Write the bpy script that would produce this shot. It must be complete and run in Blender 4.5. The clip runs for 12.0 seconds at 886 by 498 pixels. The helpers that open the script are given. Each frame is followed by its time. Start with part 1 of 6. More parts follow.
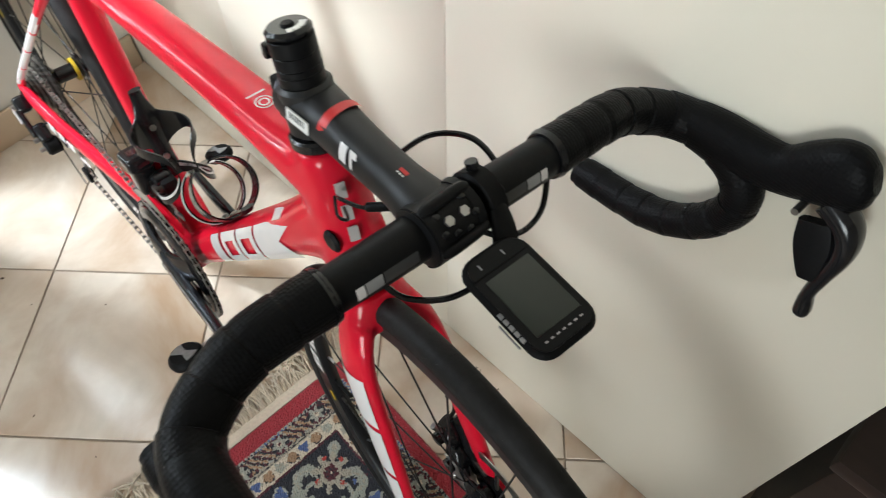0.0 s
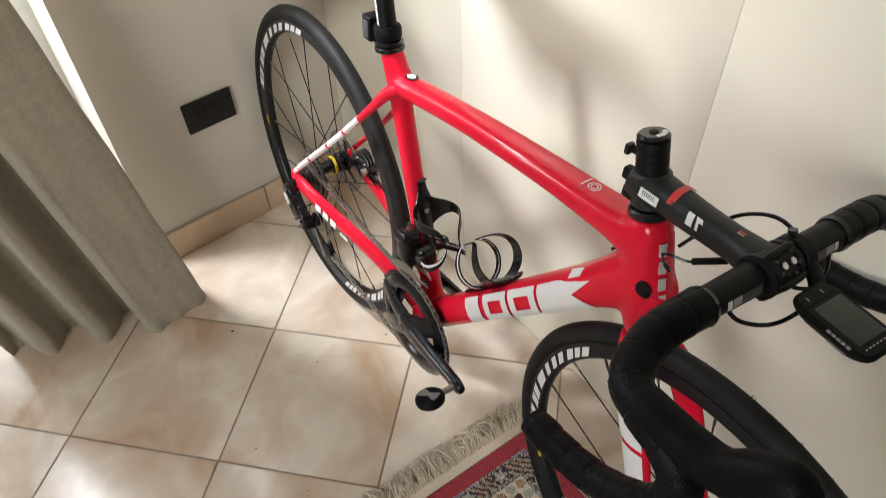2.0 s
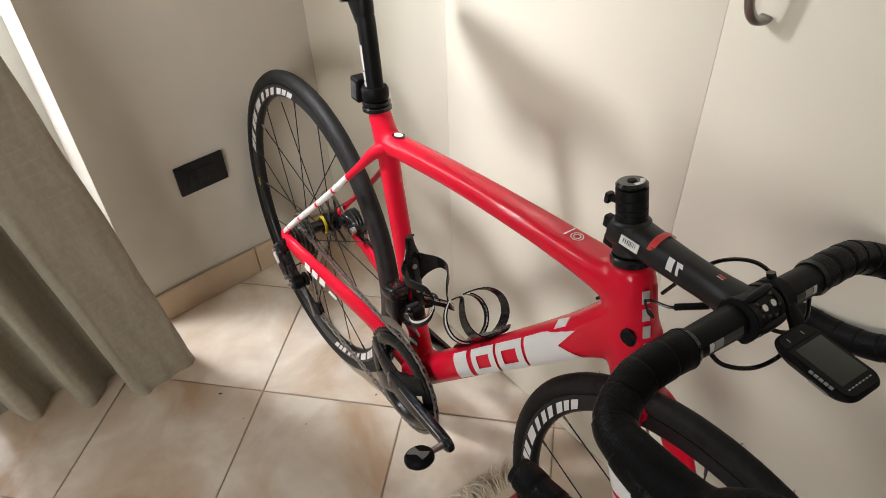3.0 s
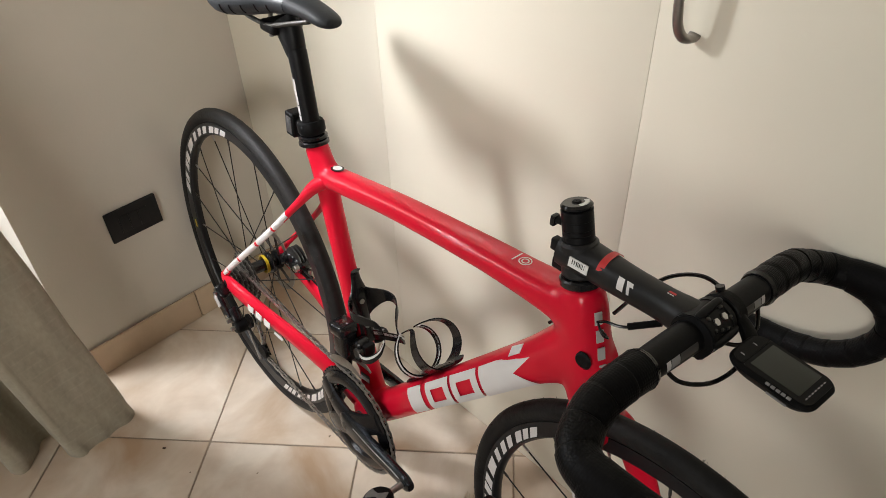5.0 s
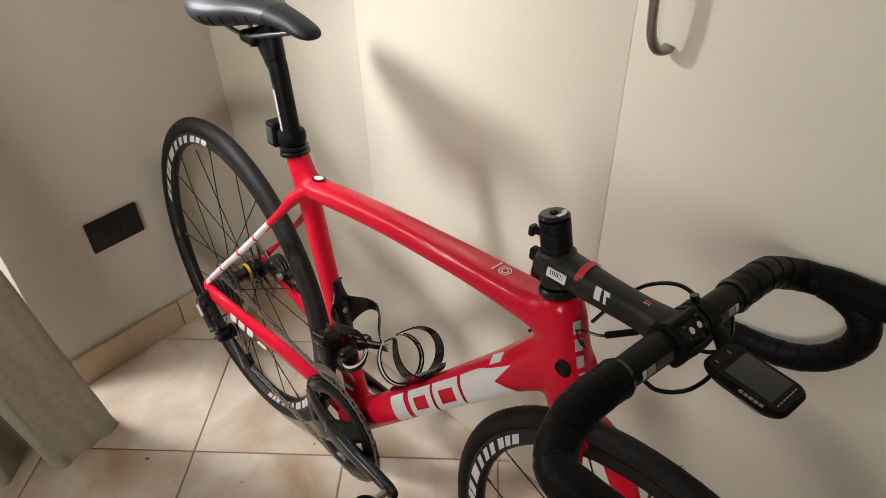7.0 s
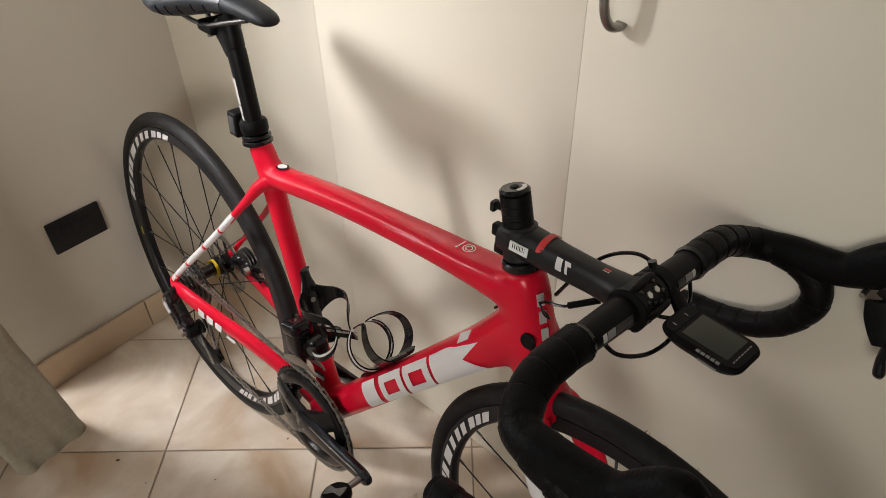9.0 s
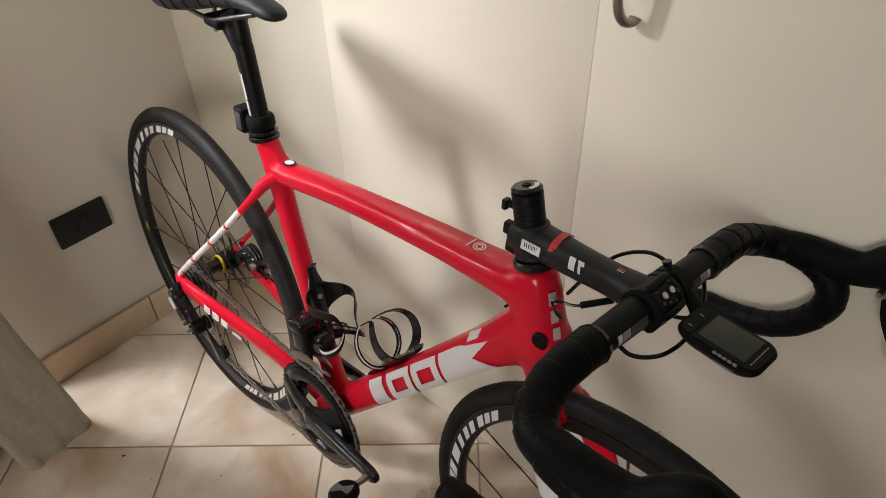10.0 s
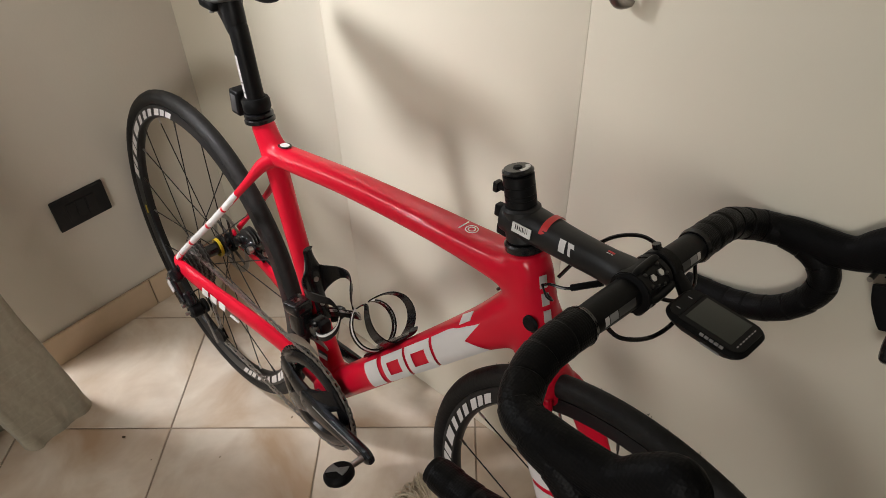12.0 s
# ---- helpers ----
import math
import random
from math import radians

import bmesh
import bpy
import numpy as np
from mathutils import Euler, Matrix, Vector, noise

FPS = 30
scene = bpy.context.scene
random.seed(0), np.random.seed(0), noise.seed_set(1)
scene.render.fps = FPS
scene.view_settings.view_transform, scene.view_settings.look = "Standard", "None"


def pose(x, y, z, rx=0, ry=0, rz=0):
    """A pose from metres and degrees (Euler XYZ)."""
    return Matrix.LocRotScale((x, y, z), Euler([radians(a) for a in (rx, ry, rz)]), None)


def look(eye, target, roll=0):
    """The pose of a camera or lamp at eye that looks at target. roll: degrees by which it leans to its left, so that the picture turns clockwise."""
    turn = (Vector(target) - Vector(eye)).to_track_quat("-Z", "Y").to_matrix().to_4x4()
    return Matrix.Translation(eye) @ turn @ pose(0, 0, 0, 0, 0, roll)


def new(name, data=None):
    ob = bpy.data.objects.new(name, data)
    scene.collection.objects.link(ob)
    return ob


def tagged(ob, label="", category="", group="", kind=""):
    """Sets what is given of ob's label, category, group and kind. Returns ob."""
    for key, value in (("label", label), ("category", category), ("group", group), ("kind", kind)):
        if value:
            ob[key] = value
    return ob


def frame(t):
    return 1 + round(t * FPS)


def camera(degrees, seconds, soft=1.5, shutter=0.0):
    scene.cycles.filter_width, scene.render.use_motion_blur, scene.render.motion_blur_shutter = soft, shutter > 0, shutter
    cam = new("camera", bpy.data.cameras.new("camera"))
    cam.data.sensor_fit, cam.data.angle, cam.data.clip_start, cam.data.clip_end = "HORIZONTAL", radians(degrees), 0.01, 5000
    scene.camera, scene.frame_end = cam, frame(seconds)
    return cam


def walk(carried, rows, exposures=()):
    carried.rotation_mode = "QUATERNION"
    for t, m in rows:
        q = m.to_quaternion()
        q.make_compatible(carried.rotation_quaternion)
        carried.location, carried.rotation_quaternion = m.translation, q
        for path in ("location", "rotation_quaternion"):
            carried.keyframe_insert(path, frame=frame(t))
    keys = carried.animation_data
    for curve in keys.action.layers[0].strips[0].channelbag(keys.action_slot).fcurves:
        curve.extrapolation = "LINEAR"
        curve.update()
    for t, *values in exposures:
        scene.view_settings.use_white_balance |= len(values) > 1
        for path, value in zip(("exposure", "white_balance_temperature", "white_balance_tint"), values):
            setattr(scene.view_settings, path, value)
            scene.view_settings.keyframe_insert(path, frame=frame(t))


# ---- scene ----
cam = camera(65.2, 12.0, soft=0.5, shutter=0.25)
PATH = [
    (0, (1.4245, -0.4059, 1.1882), (0.6758, 0.3433, -0.5083), -1.05),
    (0.5, (1.3922, -0.4822, 1.2472), (0.6096, 0.1761, -0.4716), -0.54),
    (1, (1.3846, -0.6211, 1.2745), (0.5576, -0.0085, -0.4404), -2.71),
    (1.5, (1.3951, -0.6869, 1.2980), (0.4939, -0.0361, -0.3646), -2.47),
    (2, (1.4028, -0.7055, 1.3068), (0.3034, 0.0944, -0.1600), -2.58),
    (2.5, (1.4067, -0.7086, 1.3006), (0.2380, 0.1573, -0.0721), -2.18),
    (3, (1.4221, -0.7083, 1.2982), (0.2313, 0.1915, -0.0331), -2.44),
    (5, (1.4091, -0.6976, 1.2859), (0.2800, 0.3562, 0.0153), -2.02),
    (5.5, (1.4011, -0.7016, 1.2791), (0.2779, 0.3630, 0.0122), -1.65),
    (6, (1.4039, -0.6974, 1.2782), (0.2869, 0.3714, 0.0094), -1.66),
    (6.5, (1.4050, -0.6947, 1.2867), (0.2955, 0.3819, 0.0179), -1.64),
    (7, (1.4134, -0.6928, 1.2969), (0.3102, 0.3938, 0.0310), -1.60),
    (9, (1.4347, -0.7027, 1.2821), (0.3893, 0.4398, 0.0166), -1.48),
    (9.5, (1.4304, -0.6958, 1.2828), (0.3862, 0.4420, 0.0120), -1.53),
    (10, (1.4210, -0.7013, 1.2815), (0.3793, 0.4275, 0.0006), -1.56),
    (10.5, (1.4188, -0.7010, 1.2776), (0.3745, 0.4138, -0.0134), -1.65),
    (11, (1.4319, -0.6952, 1.2784), (0.3880, 0.4105, -0.0208), -1.63),
    (11.5, (1.4325, -0.6961, 1.2781), (0.3931, 0.4047, -0.0287), -1.75),
    (12, (1.4339, -0.6942, 1.2782), (0.3985, 0.4063, -0.0321), -1.66),
]
EXPOSURES = [(0.0, 0.24, 5800, 3), (0.6, 0.18, 5850, 3), (1.0, 0.02, 5950, 4), (1.5, -0.10, 6100, 6), (2.0, -0.14, 6150, 7), (2.5, -0.27, 6200, 8), (3.2, -0.40, 6300, 9), (5.0, -0.47, 6400, 9), (7.0, -0.62, 6500, 10), (9.0, -0.67, 6500, 10), (12.0, -0.71, 6500, 10)]
walk(cam, [(t, look(eye, target, roll)) for t, eye, target, roll in PATH], EXPOSURES)

# ---------------------------------------------------------------- light
world = bpy.data.worlds.new("world")
scene.world = world
world.use_nodes = True
_nt = world.node_tree
_sky = _nt.nodes.new("ShaderNodeTexSky")
_sky.sky_type = "NISHITA"
_sky.sun_disc = False
_sky.sun_elevation = radians(48)
_sky.sun_rotation = radians(200)
_nt.links.new(_sky.outputs["Color"], _nt.nodes["Background"].inputs["Color"])
_nt.nodes["Background"].inputs["Strength"].default_value = 0.12

sun_data = bpy.data.lights.new("sun", "SUN")
sun_data.energy, sun_data.angle, sun_data.color = 0.8, radians(12), (1.0, 0.95, 0.88)
sun = new("sun", sun_data)
sun.matrix_world = look((3, 6, 8), (0, -1, 0))


def area(name, eye, target, w, h, watts, colour, spread=180):
    d = bpy.data.lights.new(name, "AREA")
    d.shape, d.size, d.size_y, d.energy, d.color = "RECTANGLE", w, h, watts, colour
    d.spread = radians(spread)
    o = new(name, d)
    o.matrix_world = look(eye, target)
    return o


# daylight at the glass of the balcony door: through the slit beside the curtain, and past its far side
area("window_daylight", (-0.18, -0.825, 1.57), (1.00, 0.02, 0.45), 0.10, 0.24, 15.5, (0.98, 0.965, 0.985), 110)
area("window_daylight_near_slit", (-0.185, -0.80, 1.0), (0.8, -0.05, 0.35), 0.30, 1.3, 9.0, (1.0, 0.985, 0.98))
area("window_daylight_far_side", (-0.185, -1.13, 1.35), (1.0, -0.85, 0.75), 0.12, 0.75, 9.0, (0.98, 0.985, 1.0))
# added soft fill behind the camera for the room's ambient light, no known window
area("back_fill", (2.2, -3.28, 1.55), (0.1, -0.2, 0.6), 1.3, 1.3, 26.0, (1.0, 0.945, 0.87), 110)


# ---------------------------------------------------------------- materials
def mat(name, colour, rough=0.5, metal=0.0, grain=0.0, scale=60.0, bump=0.0, stain=0.0, stain_scale=4.0, stain_colour=None,
        coat=0.0, sheen=0.0, spec=0.5, aniso=None, rough_var=0.0, random_tint=0.0, island_tint=0.0, bump_scale=None, dots=0.0, stain_range=(0.42, 0.72)):
    """A principled material with two scales of variation and a fine relief."""
    m = bpy.data.materials.new(name)
    m.use_nodes = True
    nt = m.node_tree
    N, L = nt.nodes, nt.links
    b = N["Principled BSDF"]
    b.inputs["Roughness"].default_value = rough
    b.inputs["Metallic"].default_value = metal
    b.inputs["Specular IOR Level"].default_value = spec
    b.inputs["Coat Weight"].default_value = coat
    b.inputs["Coat Roughness"].default_value = 0.06
    b.inputs["Sheen Weight"].default_value = sheen
    tc = N.new("ShaderNodeTexCoord")
    vec = tc.outputs["Object"]
    if aniso:
        mp = N.new("ShaderNodeMapping")
        mp.inputs["Scale"].default_value = aniso
        L.new(vec, mp.inputs["Vector"])
        vec = mp.outputs["Vector"]
    if random_tint:
        info = N.new("ShaderNodeObjectInfo")
        add = N.new("ShaderNodeVectorMath")
        add.operation = "MULTIPLY_ADD"
        add.inputs[1].default_value = (37.0, 23.0, 11.0)
        L.new(info.outputs["Random"], add.inputs[0])
        L.new(vec, add.inputs[2])
        vec = add.outputs[0]
    n1 = N.new("ShaderNodeTexNoise")
    n1.inputs["Scale"].default_value, n1.inputs["Detail"].default_value = scale, 6
    n2 = N.new("ShaderNodeTexNoise")
    n2.inputs["Scale"].default_value, n2.inputs["Detail"].default_value = stain_scale, 5
    n2.inputs["Distortion"].default_value = 0.6
    L.new(vec, n1.inputs["Vector"])
    L.new(vec, n2.inputs["Vector"])
    c = Vector(colour)
    r1 = N.new("ShaderNodeMix")
    r1.data_type = "RGBA"
    r1.inputs["A"].default_value = (*(c * (1 - grain)), 1)
    r1.inputs["B"].default_value = (*[min(1, v) for v in c * (1 + grain)], 1)
    L.new(n1.outputs["Fac"], r1.inputs["Factor"])
    out = r1.outputs["Result"]
    if stain:
        ramp = N.new("ShaderNodeMapRange")
        ramp.inputs["From Min"].default_value, ramp.inputs["From Max"].default_value = stain_range
        ramp.inputs["To Max"].default_value = stain
        L.new(n2.outputs["Fac"], ramp.inputs["Value"])
        r2 = N.new("ShaderNodeMix")
        r2.data_type = "RGBA"
        L.new(ramp.outputs["Result"], r2.inputs["Factor"])
        L.new(out, r2.inputs["A"])
        r2.inputs["B"].default_value = (*(stain_colour or c * 0.7), 1)
        out = r2.outputs["Result"]
    for amount, node_type, socket in ((random_tint, "ShaderNodeObjectInfo", "Random"), (island_tint, "ShaderNodeNewGeometry", "Random Per Island")):
        if amount:
            src = N.new(node_type)
            mr = N.new("ShaderNodeMapRange")
            mr.inputs["To Min"].default_value, mr.inputs["To Max"].default_value = 1 - amount, 1 + amount
            L.new(src.outputs[socket], mr.inputs["Value"])
            mul = N.new("ShaderNodeVectorMath")
            mul.operation = "SCALE"
            L.new(out, mul.inputs[0])
            L.new(mr.outputs["Result"], mul.inputs["Scale"])
            out = mul.outputs[0]
    L.new(out, b.inputs["Base Color"])
    if rough_var:
        rr = N.new("ShaderNodeMapRange")
        rr.inputs["To Min"].default_value, rr.inputs["To Max"].default_value = max(0.02, rough - rough_var), min(1, rough + rough_var)
        L.new(n2.outputs["Fac"], rr.inputs["Value"])
        L.new(rr.outputs["Result"], b.inputs["Roughness"])
    if bump:
        n3 = n1
        if bump_scale:
            n3 = N.new("ShaderNodeTexNoise")
            n3.inputs["Scale"].default_value, n3.inputs["Detail"].default_value = bump_scale, 3
            L.new(vec, n3.inputs["Vector"])
        height = n3.outputs["Fac"]
        if dots:
            vo = N.new("ShaderNodeTexVoronoi")
            vo.inputs["Scale"].default_value, vo.inputs["Randomness"].default_value = dots, 0.3
            L.new(vec, vo.inputs["Vector"])
            mix = N.new("ShaderNodeMath")
            mix.operation = "MULTIPLY_ADD"
            mix.inputs[1].default_value = 0.25
            L.new(n3.outputs["Fac"], mix.inputs[0])
            L.new(vo.outputs["Distance"], mix.inputs[2])
            height = mix.outputs[0]
        bm_ = N.new("ShaderNodeBump")
        bm_.inputs["Strength"].default_value, bm_.inputs["Distance"].default_value = bump, 0.002
        L.new(height, bm_.inputs["Height"])
        L.new(bm_.outputs["Normal"], b.inputs["Normal"])
    return m


RED = mat("red_gloss_paint", (0.64, 0.006, 0.028), 0.42, grain=0.05, scale=25, spec=0.06, coat=0.5, rough_var=0.08, stain=0.15, stain_scale=9, stain_colour=(0.48, 0.008, 0.028))
WHITE_DECAL = mat("white_decal", (0.72, 0.70, 0.69), 0.35, grain=0.04, coat=0.6)
BLACK_MATT = mat("black_matt_alloy", (0.007, 0.007, 0.0075), 0.42, grain=0.25, scale=300, bump=0.05, rough_var=0.06, spec=0.13)
STEM_M = mat("satin_black_alloy", (0.010, 0.010, 0.0105), 0.46, grain=0.2, scale=300, bump=0.04, rough_var=0.05, spec=0.38)
BLACK_GLOSS = mat("black_gloss", (0.008, 0.008, 0.009), 0.22, grain=0.2, scale=80, spec=0.35, coat=0.15)
BLACK_PLASTIC = mat("black_plastic", (0.006, 0.006, 0.0063), 0.5, grain=0.3, scale=400, bump=0.15, spec=0.10)
TAPE = mat("bar_tape", (0.0045, 0.0045, 0.0048), 0.42, grain=0.4, scale=260, bump=0.28, bump_scale=200, dots=380, rough_var=0.12, stain=0.3, stain_scale=22, stain_colour=(0.010, 0.010, 0.0105), spec=0.09)
HOOD = mat("hood_rubber", (0.0045, 0.0045, 0.0048), 0.46, grain=0.3, scale=300, bump=0.22, bump_scale=500, dots=330, rough_var=0.1, spec=0.08)
RUBBER = mat("tyre_rubber", (0.0105, 0.0101, 0.0098), 0.56, grain=0.4, scale=160, bump=0.35, stain=0.7, stain_scale=26, stain_colour=(0.026, 0.0250, 0.024), rough_var=0.1, spec=0.17)
RIM = mat("black_rim", (0.012, 0.012, 0.013), 0.33, grain=0.2, scale=200, spec=0.22)
SPOKE = mat("black_spoke", (0.02, 0.02, 0.02), 0.35, metal=0.4, spec=0.22)
STEEL = mat("worn_steel", (0.42, 0.41, 0.39), 0.32, metal=1.0, grain=0.25, scale=120, rough_var=0.1)
DARK_STEEL = mat("dark_steel", (0.10, 0.095, 0.09), 0.38, metal=0.9, grain=0.4, scale=200, rough_var=0.1)
CRANK = mat("grey_anodised", (0.050, 0.055, 0.062), 0.22, metal=0.8, grain=0.15, scale=90, rough_var=0.08)
RING_M = mat("black_anodised_ring", (0.014, 0.014, 0.015), 0.28, metal=0.4, grain=0.2, scale=120, rough_var=0.08, spec=0.3)
SILVER = mat("silver_alloy", (0.6, 0.6, 0.6), 0.28, metal=1.0, grain=0.08)
YELLOW = mat("yellow_anodised", (0.60, 0.42, 0.02), 0.35, grain=0.05)
GREY_DECAL = mat("grey_decal", (0.30, 0.30, 0.30), 0.4, grain=0.05)
GREY_LIGHT = mat("silver_grey_decal", (0.45, 0.42, 0.41), 0.4, grain=0.08)
PEDAL_GREY = mat("worn_grey_plate", (0.20, 0.20, 0.195), 0.35, grain=0.4, scale=150)
DARK_DECAL = mat("dark_grey_decal", (0.05, 0.05, 0.05), 0.35, grain=0.05)
RED_DECAL = mat("red_decal", (0.55, 0.03, 0.03), 0.4, grain=0.05)
SCREEN = mat("lcd_screen", (0.022, 0.027, 0.022), 0.28, grain=0.05, coat=0.3, spec=0.3)
SADDLE_M = mat("saddle_cover", (0.016, 0.018, 0.020), 0.52, grain=0.25, scale=500, bump=0.25, rough_var=0.08, spec=0.22)
SADDLE_G = mat("saddle_grey_panel", (0.020, 0.023, 0.028), 0.46, grain=0.15, scale=500, bump=0.2)
WALL_M = mat("wall_paint", (0.605, 0.565, 0.495), 0.85, grain=0.025, scale=14, bump=0.12, bump_scale=160, stain=0.12, stain_scale=2.2)
CEIL_M = mat("ceiling_paint", (0.78, 0.76, 0.72), 0.9, grain=0.02, scale=10, bump=0.06)
WARD_M = mat("cream_laminate", (0.72, 0.675, 0.56), 0.33, grain=0.02, scale=9, rough_var=0.06, stain=0.1, stain_scale=1.6, stain_colour=(0.635, 0.595, 0.475), aniso=(1.0, 1.0, 0.25))
GROUT = mat("grout", (0.34, 0.275, 0.21), 0.9, grain=0.3, scale=120, bump=0.3)
TILE = mat("beige_tile", (0.69, 0.61, 0.51), 0.16, grain=0.14, scale=22, stain=0.95, stain_scale=5.0, stain_colour=(0.45, 0.315, 0.205), stain_range=(0.38, 0.66), rough_var=0.07, bump=0.05, random_tint=0.035, spec=0.5)
SKIRT = mat("skirting_tile", (0.54, 0.41, 0.285), 0.35, grain=0.08, scale=30, stain=0.3, stain_scale=7, stain_colour=(0.42, 0.3, 0.2), random_tint=0.05)
SOCKET_M = mat("socket_black", (0.012, 0.012, 0.013), 0.3, grain=0.15, scale=80, spec=0.22)
CURTAIN_M = mat("curtain_fabric", (0.305, 0.277, 0.208), 0.62, grain=0.22, scale=120, bump=0.5, bump_scale=160, dots=38, sheen=0.35, stain=0.25, stain_scale=16, stain_colour=(0.23, 0.195, 0.14), aniso=(1, 1, 0.6))
_n, _l = CURTAIN_M.node_tree.nodes, CURTAIN_M.node_tree.links
_b = _n["Principled BSDF"]
_tc, _mp, _br, _mx = _n.new("ShaderNodeTexCoord"), _n.new("ShaderNodeMapping"), _n.new("ShaderNodeTexBrick"), _n.new("ShaderNodeMix")
_mp.inputs["Rotation"].default_value = (radians(90), 0, radians(90))
_br.inputs["Scale"].default_value, _br.inputs["Mortar Size"].default_value, _br.inputs["Mortar Smooth"].default_value = 19.0, 0.06, 0.8
_br.inputs["Color1"].default_value, _br.inputs["Color2"].default_value, _br.inputs["Mortar"].default_value = (0.94, 0.94, 0.94, 1), (1.0, 1.0, 1.0, 1), (1.22, 1.22, 1.20, 1)
_mx.data_type, _mx.blend_type = "RGBA", "MULTIPLY"
_mx.inputs["Factor"].default_value = 0.3
_src = _b.inputs["Base Color"].links[0].from_socket
_l.new(_tc.outputs["Object"], _mp.inputs["Vector"])
_l.new(_mp.outputs["Vector"], _br.inputs["Vector"])
_l.new(_src, _mx.inputs["A"])
_l.new(_br.outputs["Color"], _mx.inputs["B"])
_l.new(_mx.outputs["Result"], _b.inputs["Base Color"])
CHAIN_M = mat("chain_steel", (0.34, 0.33, 0.31), 0.38, metal=0.9, grain=0.3, scale=300)
NICKEL = mat("brushed_nickel", (0.33, 0.31, 0.29), 0.38, metal=1.0, grain=0.1, scale=200)
DARK_WOOD = mat("dark_wood", (0.022, 0.012, 0.009), 0.45, grain=0.35, scale=16, aniso=(1, 8, 8), stain=0.3)
DARK_CLOTH = mat("dark_cloth", (0.012, 0.010, 0.010), 0.85, grain=0.4, scale=90, bump=0.4, stain=0.5, stain_scale=9, stain_colour=(0.045, 0.022, 0.014), spec=0.22)
R_RED = mat("rug_red", (0.32, 0.022, 0.035), 0.95, grain=0.3, scale=420, bump=0.8, sheen=0.3, stain=0.25, stain_scale=12)
R_NAVY = mat("rug_navy", (0.018, 0.019, 0.028), 0.95, grain=0.5, scale=420, bump=0.8, sheen=0.25)
R_GREY = mat("rug_grey_green", (0.33, 0.335, 0.29), 0.95, grain=0.25, scale=420, bump=0.8, sheen=0.3, stain=0.3, stain_scale=30, stain_colour=(0.20, 0.22, 0.21))
R_CREAM = mat("rug_cream", (0.58, 0.51, 0.40), 0.95, grain=0.2, scale=420, bump=0.8, sheen=0.3)
R_GREY2 = mat("rug_grey_beige", (0.36, 0.325, 0.26), 0.95, grain=0.25, scale=420, bump=0.8, sheen=0.3)
R_BLUE = mat("rug_blue", (0.07, 0.11, 0.27), 0.95, grain=0.3, scale=420, bump=0.8, sheen=0.3)
R_WINE = mat("rug_wine", (0.075, 0.012, 0.022), 0.95, grain=0.35, scale=420, bump=0.8, sheen=0.3)
R_SCARLET = mat("rug_scarlet", (0.40, 0.045, 0.035), 0.95, grain=0.3, scale=420, bump=0.8, sheen=0.3)
R_TAN = mat("rug_tan", (0.33, 0.205, 0.12), 0.95, grain=0.25, scale=420, bump=0.8, sheen=0.3)
FRINGE_M = mat("rug_fringe", (0.60, 0.52, 0.41), 0.95, grain=0.2, scale=200, bump=0.5, island_tint=0.18)
CRUMB_M = mat("dry_crumb", (0.06, 0.035, 0.02), 0.8, grain=0.4, scale=400)
PAPER = mat("white_label", (0.75, 0.75, 0.73), 0.5, grain=0.03)
LENS_RED = mat("lamp_lens", (0.05, 0.006, 0.006), 0.15, coat=1.0)
GLASS = bpy.data.materials.new("window_glass")
GLASS.use_nodes = True
GLASS.node_tree.nodes["Principled BSDF"].inputs["Transmission Weight"].default_value = 1.0
GLASS.node_tree.nodes["Principled BSDF"].inputs["Roughness"].default_value = 0.02


# ---------------------------------------------------------------- mesh tools
def mesh_object(name, bm, material, parent=None, smooth=True, label=""):
    me = bpy.data.meshes.new(name)
    bm.normal_update()
    bm.to_mesh(me)
    bm.free()
    for m in material if isinstance(material, (list, tuple)) else [material]:
        me.materials.append(m)
    if smooth:
        for p in me.polygons:
            p.use_smooth = True
        me.set_sharp_from_angle(angle=radians(38))
    ob = new(name, me)
    if parent:
        ob.parent = parent
    if label:
        ob["label"] = label
    return ob


def part(name, bm, material, parent, label="", smooth=True):
    return mesh_object(name, bm, material, parent, smooth, label)


def root(name, m, label, category, group=""):
    e = new(name)
    e.empty_display_size = 0.05
    e.matrix_world = m
    return tagged(e, label, category, group)


def box(x0, x1, y0, y1, z0, z1, bevel=0.0, seg=2, bm=None, material_index=0):
    bm = bm or bmesh.new()
    vs = bmesh.ops.create_cube(bm, size=1.0)["verts"]
    for v in vs:
        v.co = Vector(((x0 + x1) / 2 + v.co.x * (x1 - x0), (y0 + y1) / 2 + v.co.y * (y1 - y0), (z0 + z1) / 2 + v.co.z * (z1 - z0)))
    es = list({e for v in vs for e in v.link_edges})
    fs = list({f for v in vs for f in v.link_faces})
    for f in fs:
        f.material_index = material_index
    if bevel:
        bmesh.ops.bevel(bm, geom=es, offset=bevel, segments=seg, affect="EDGES", profile=0.6)
    return bm


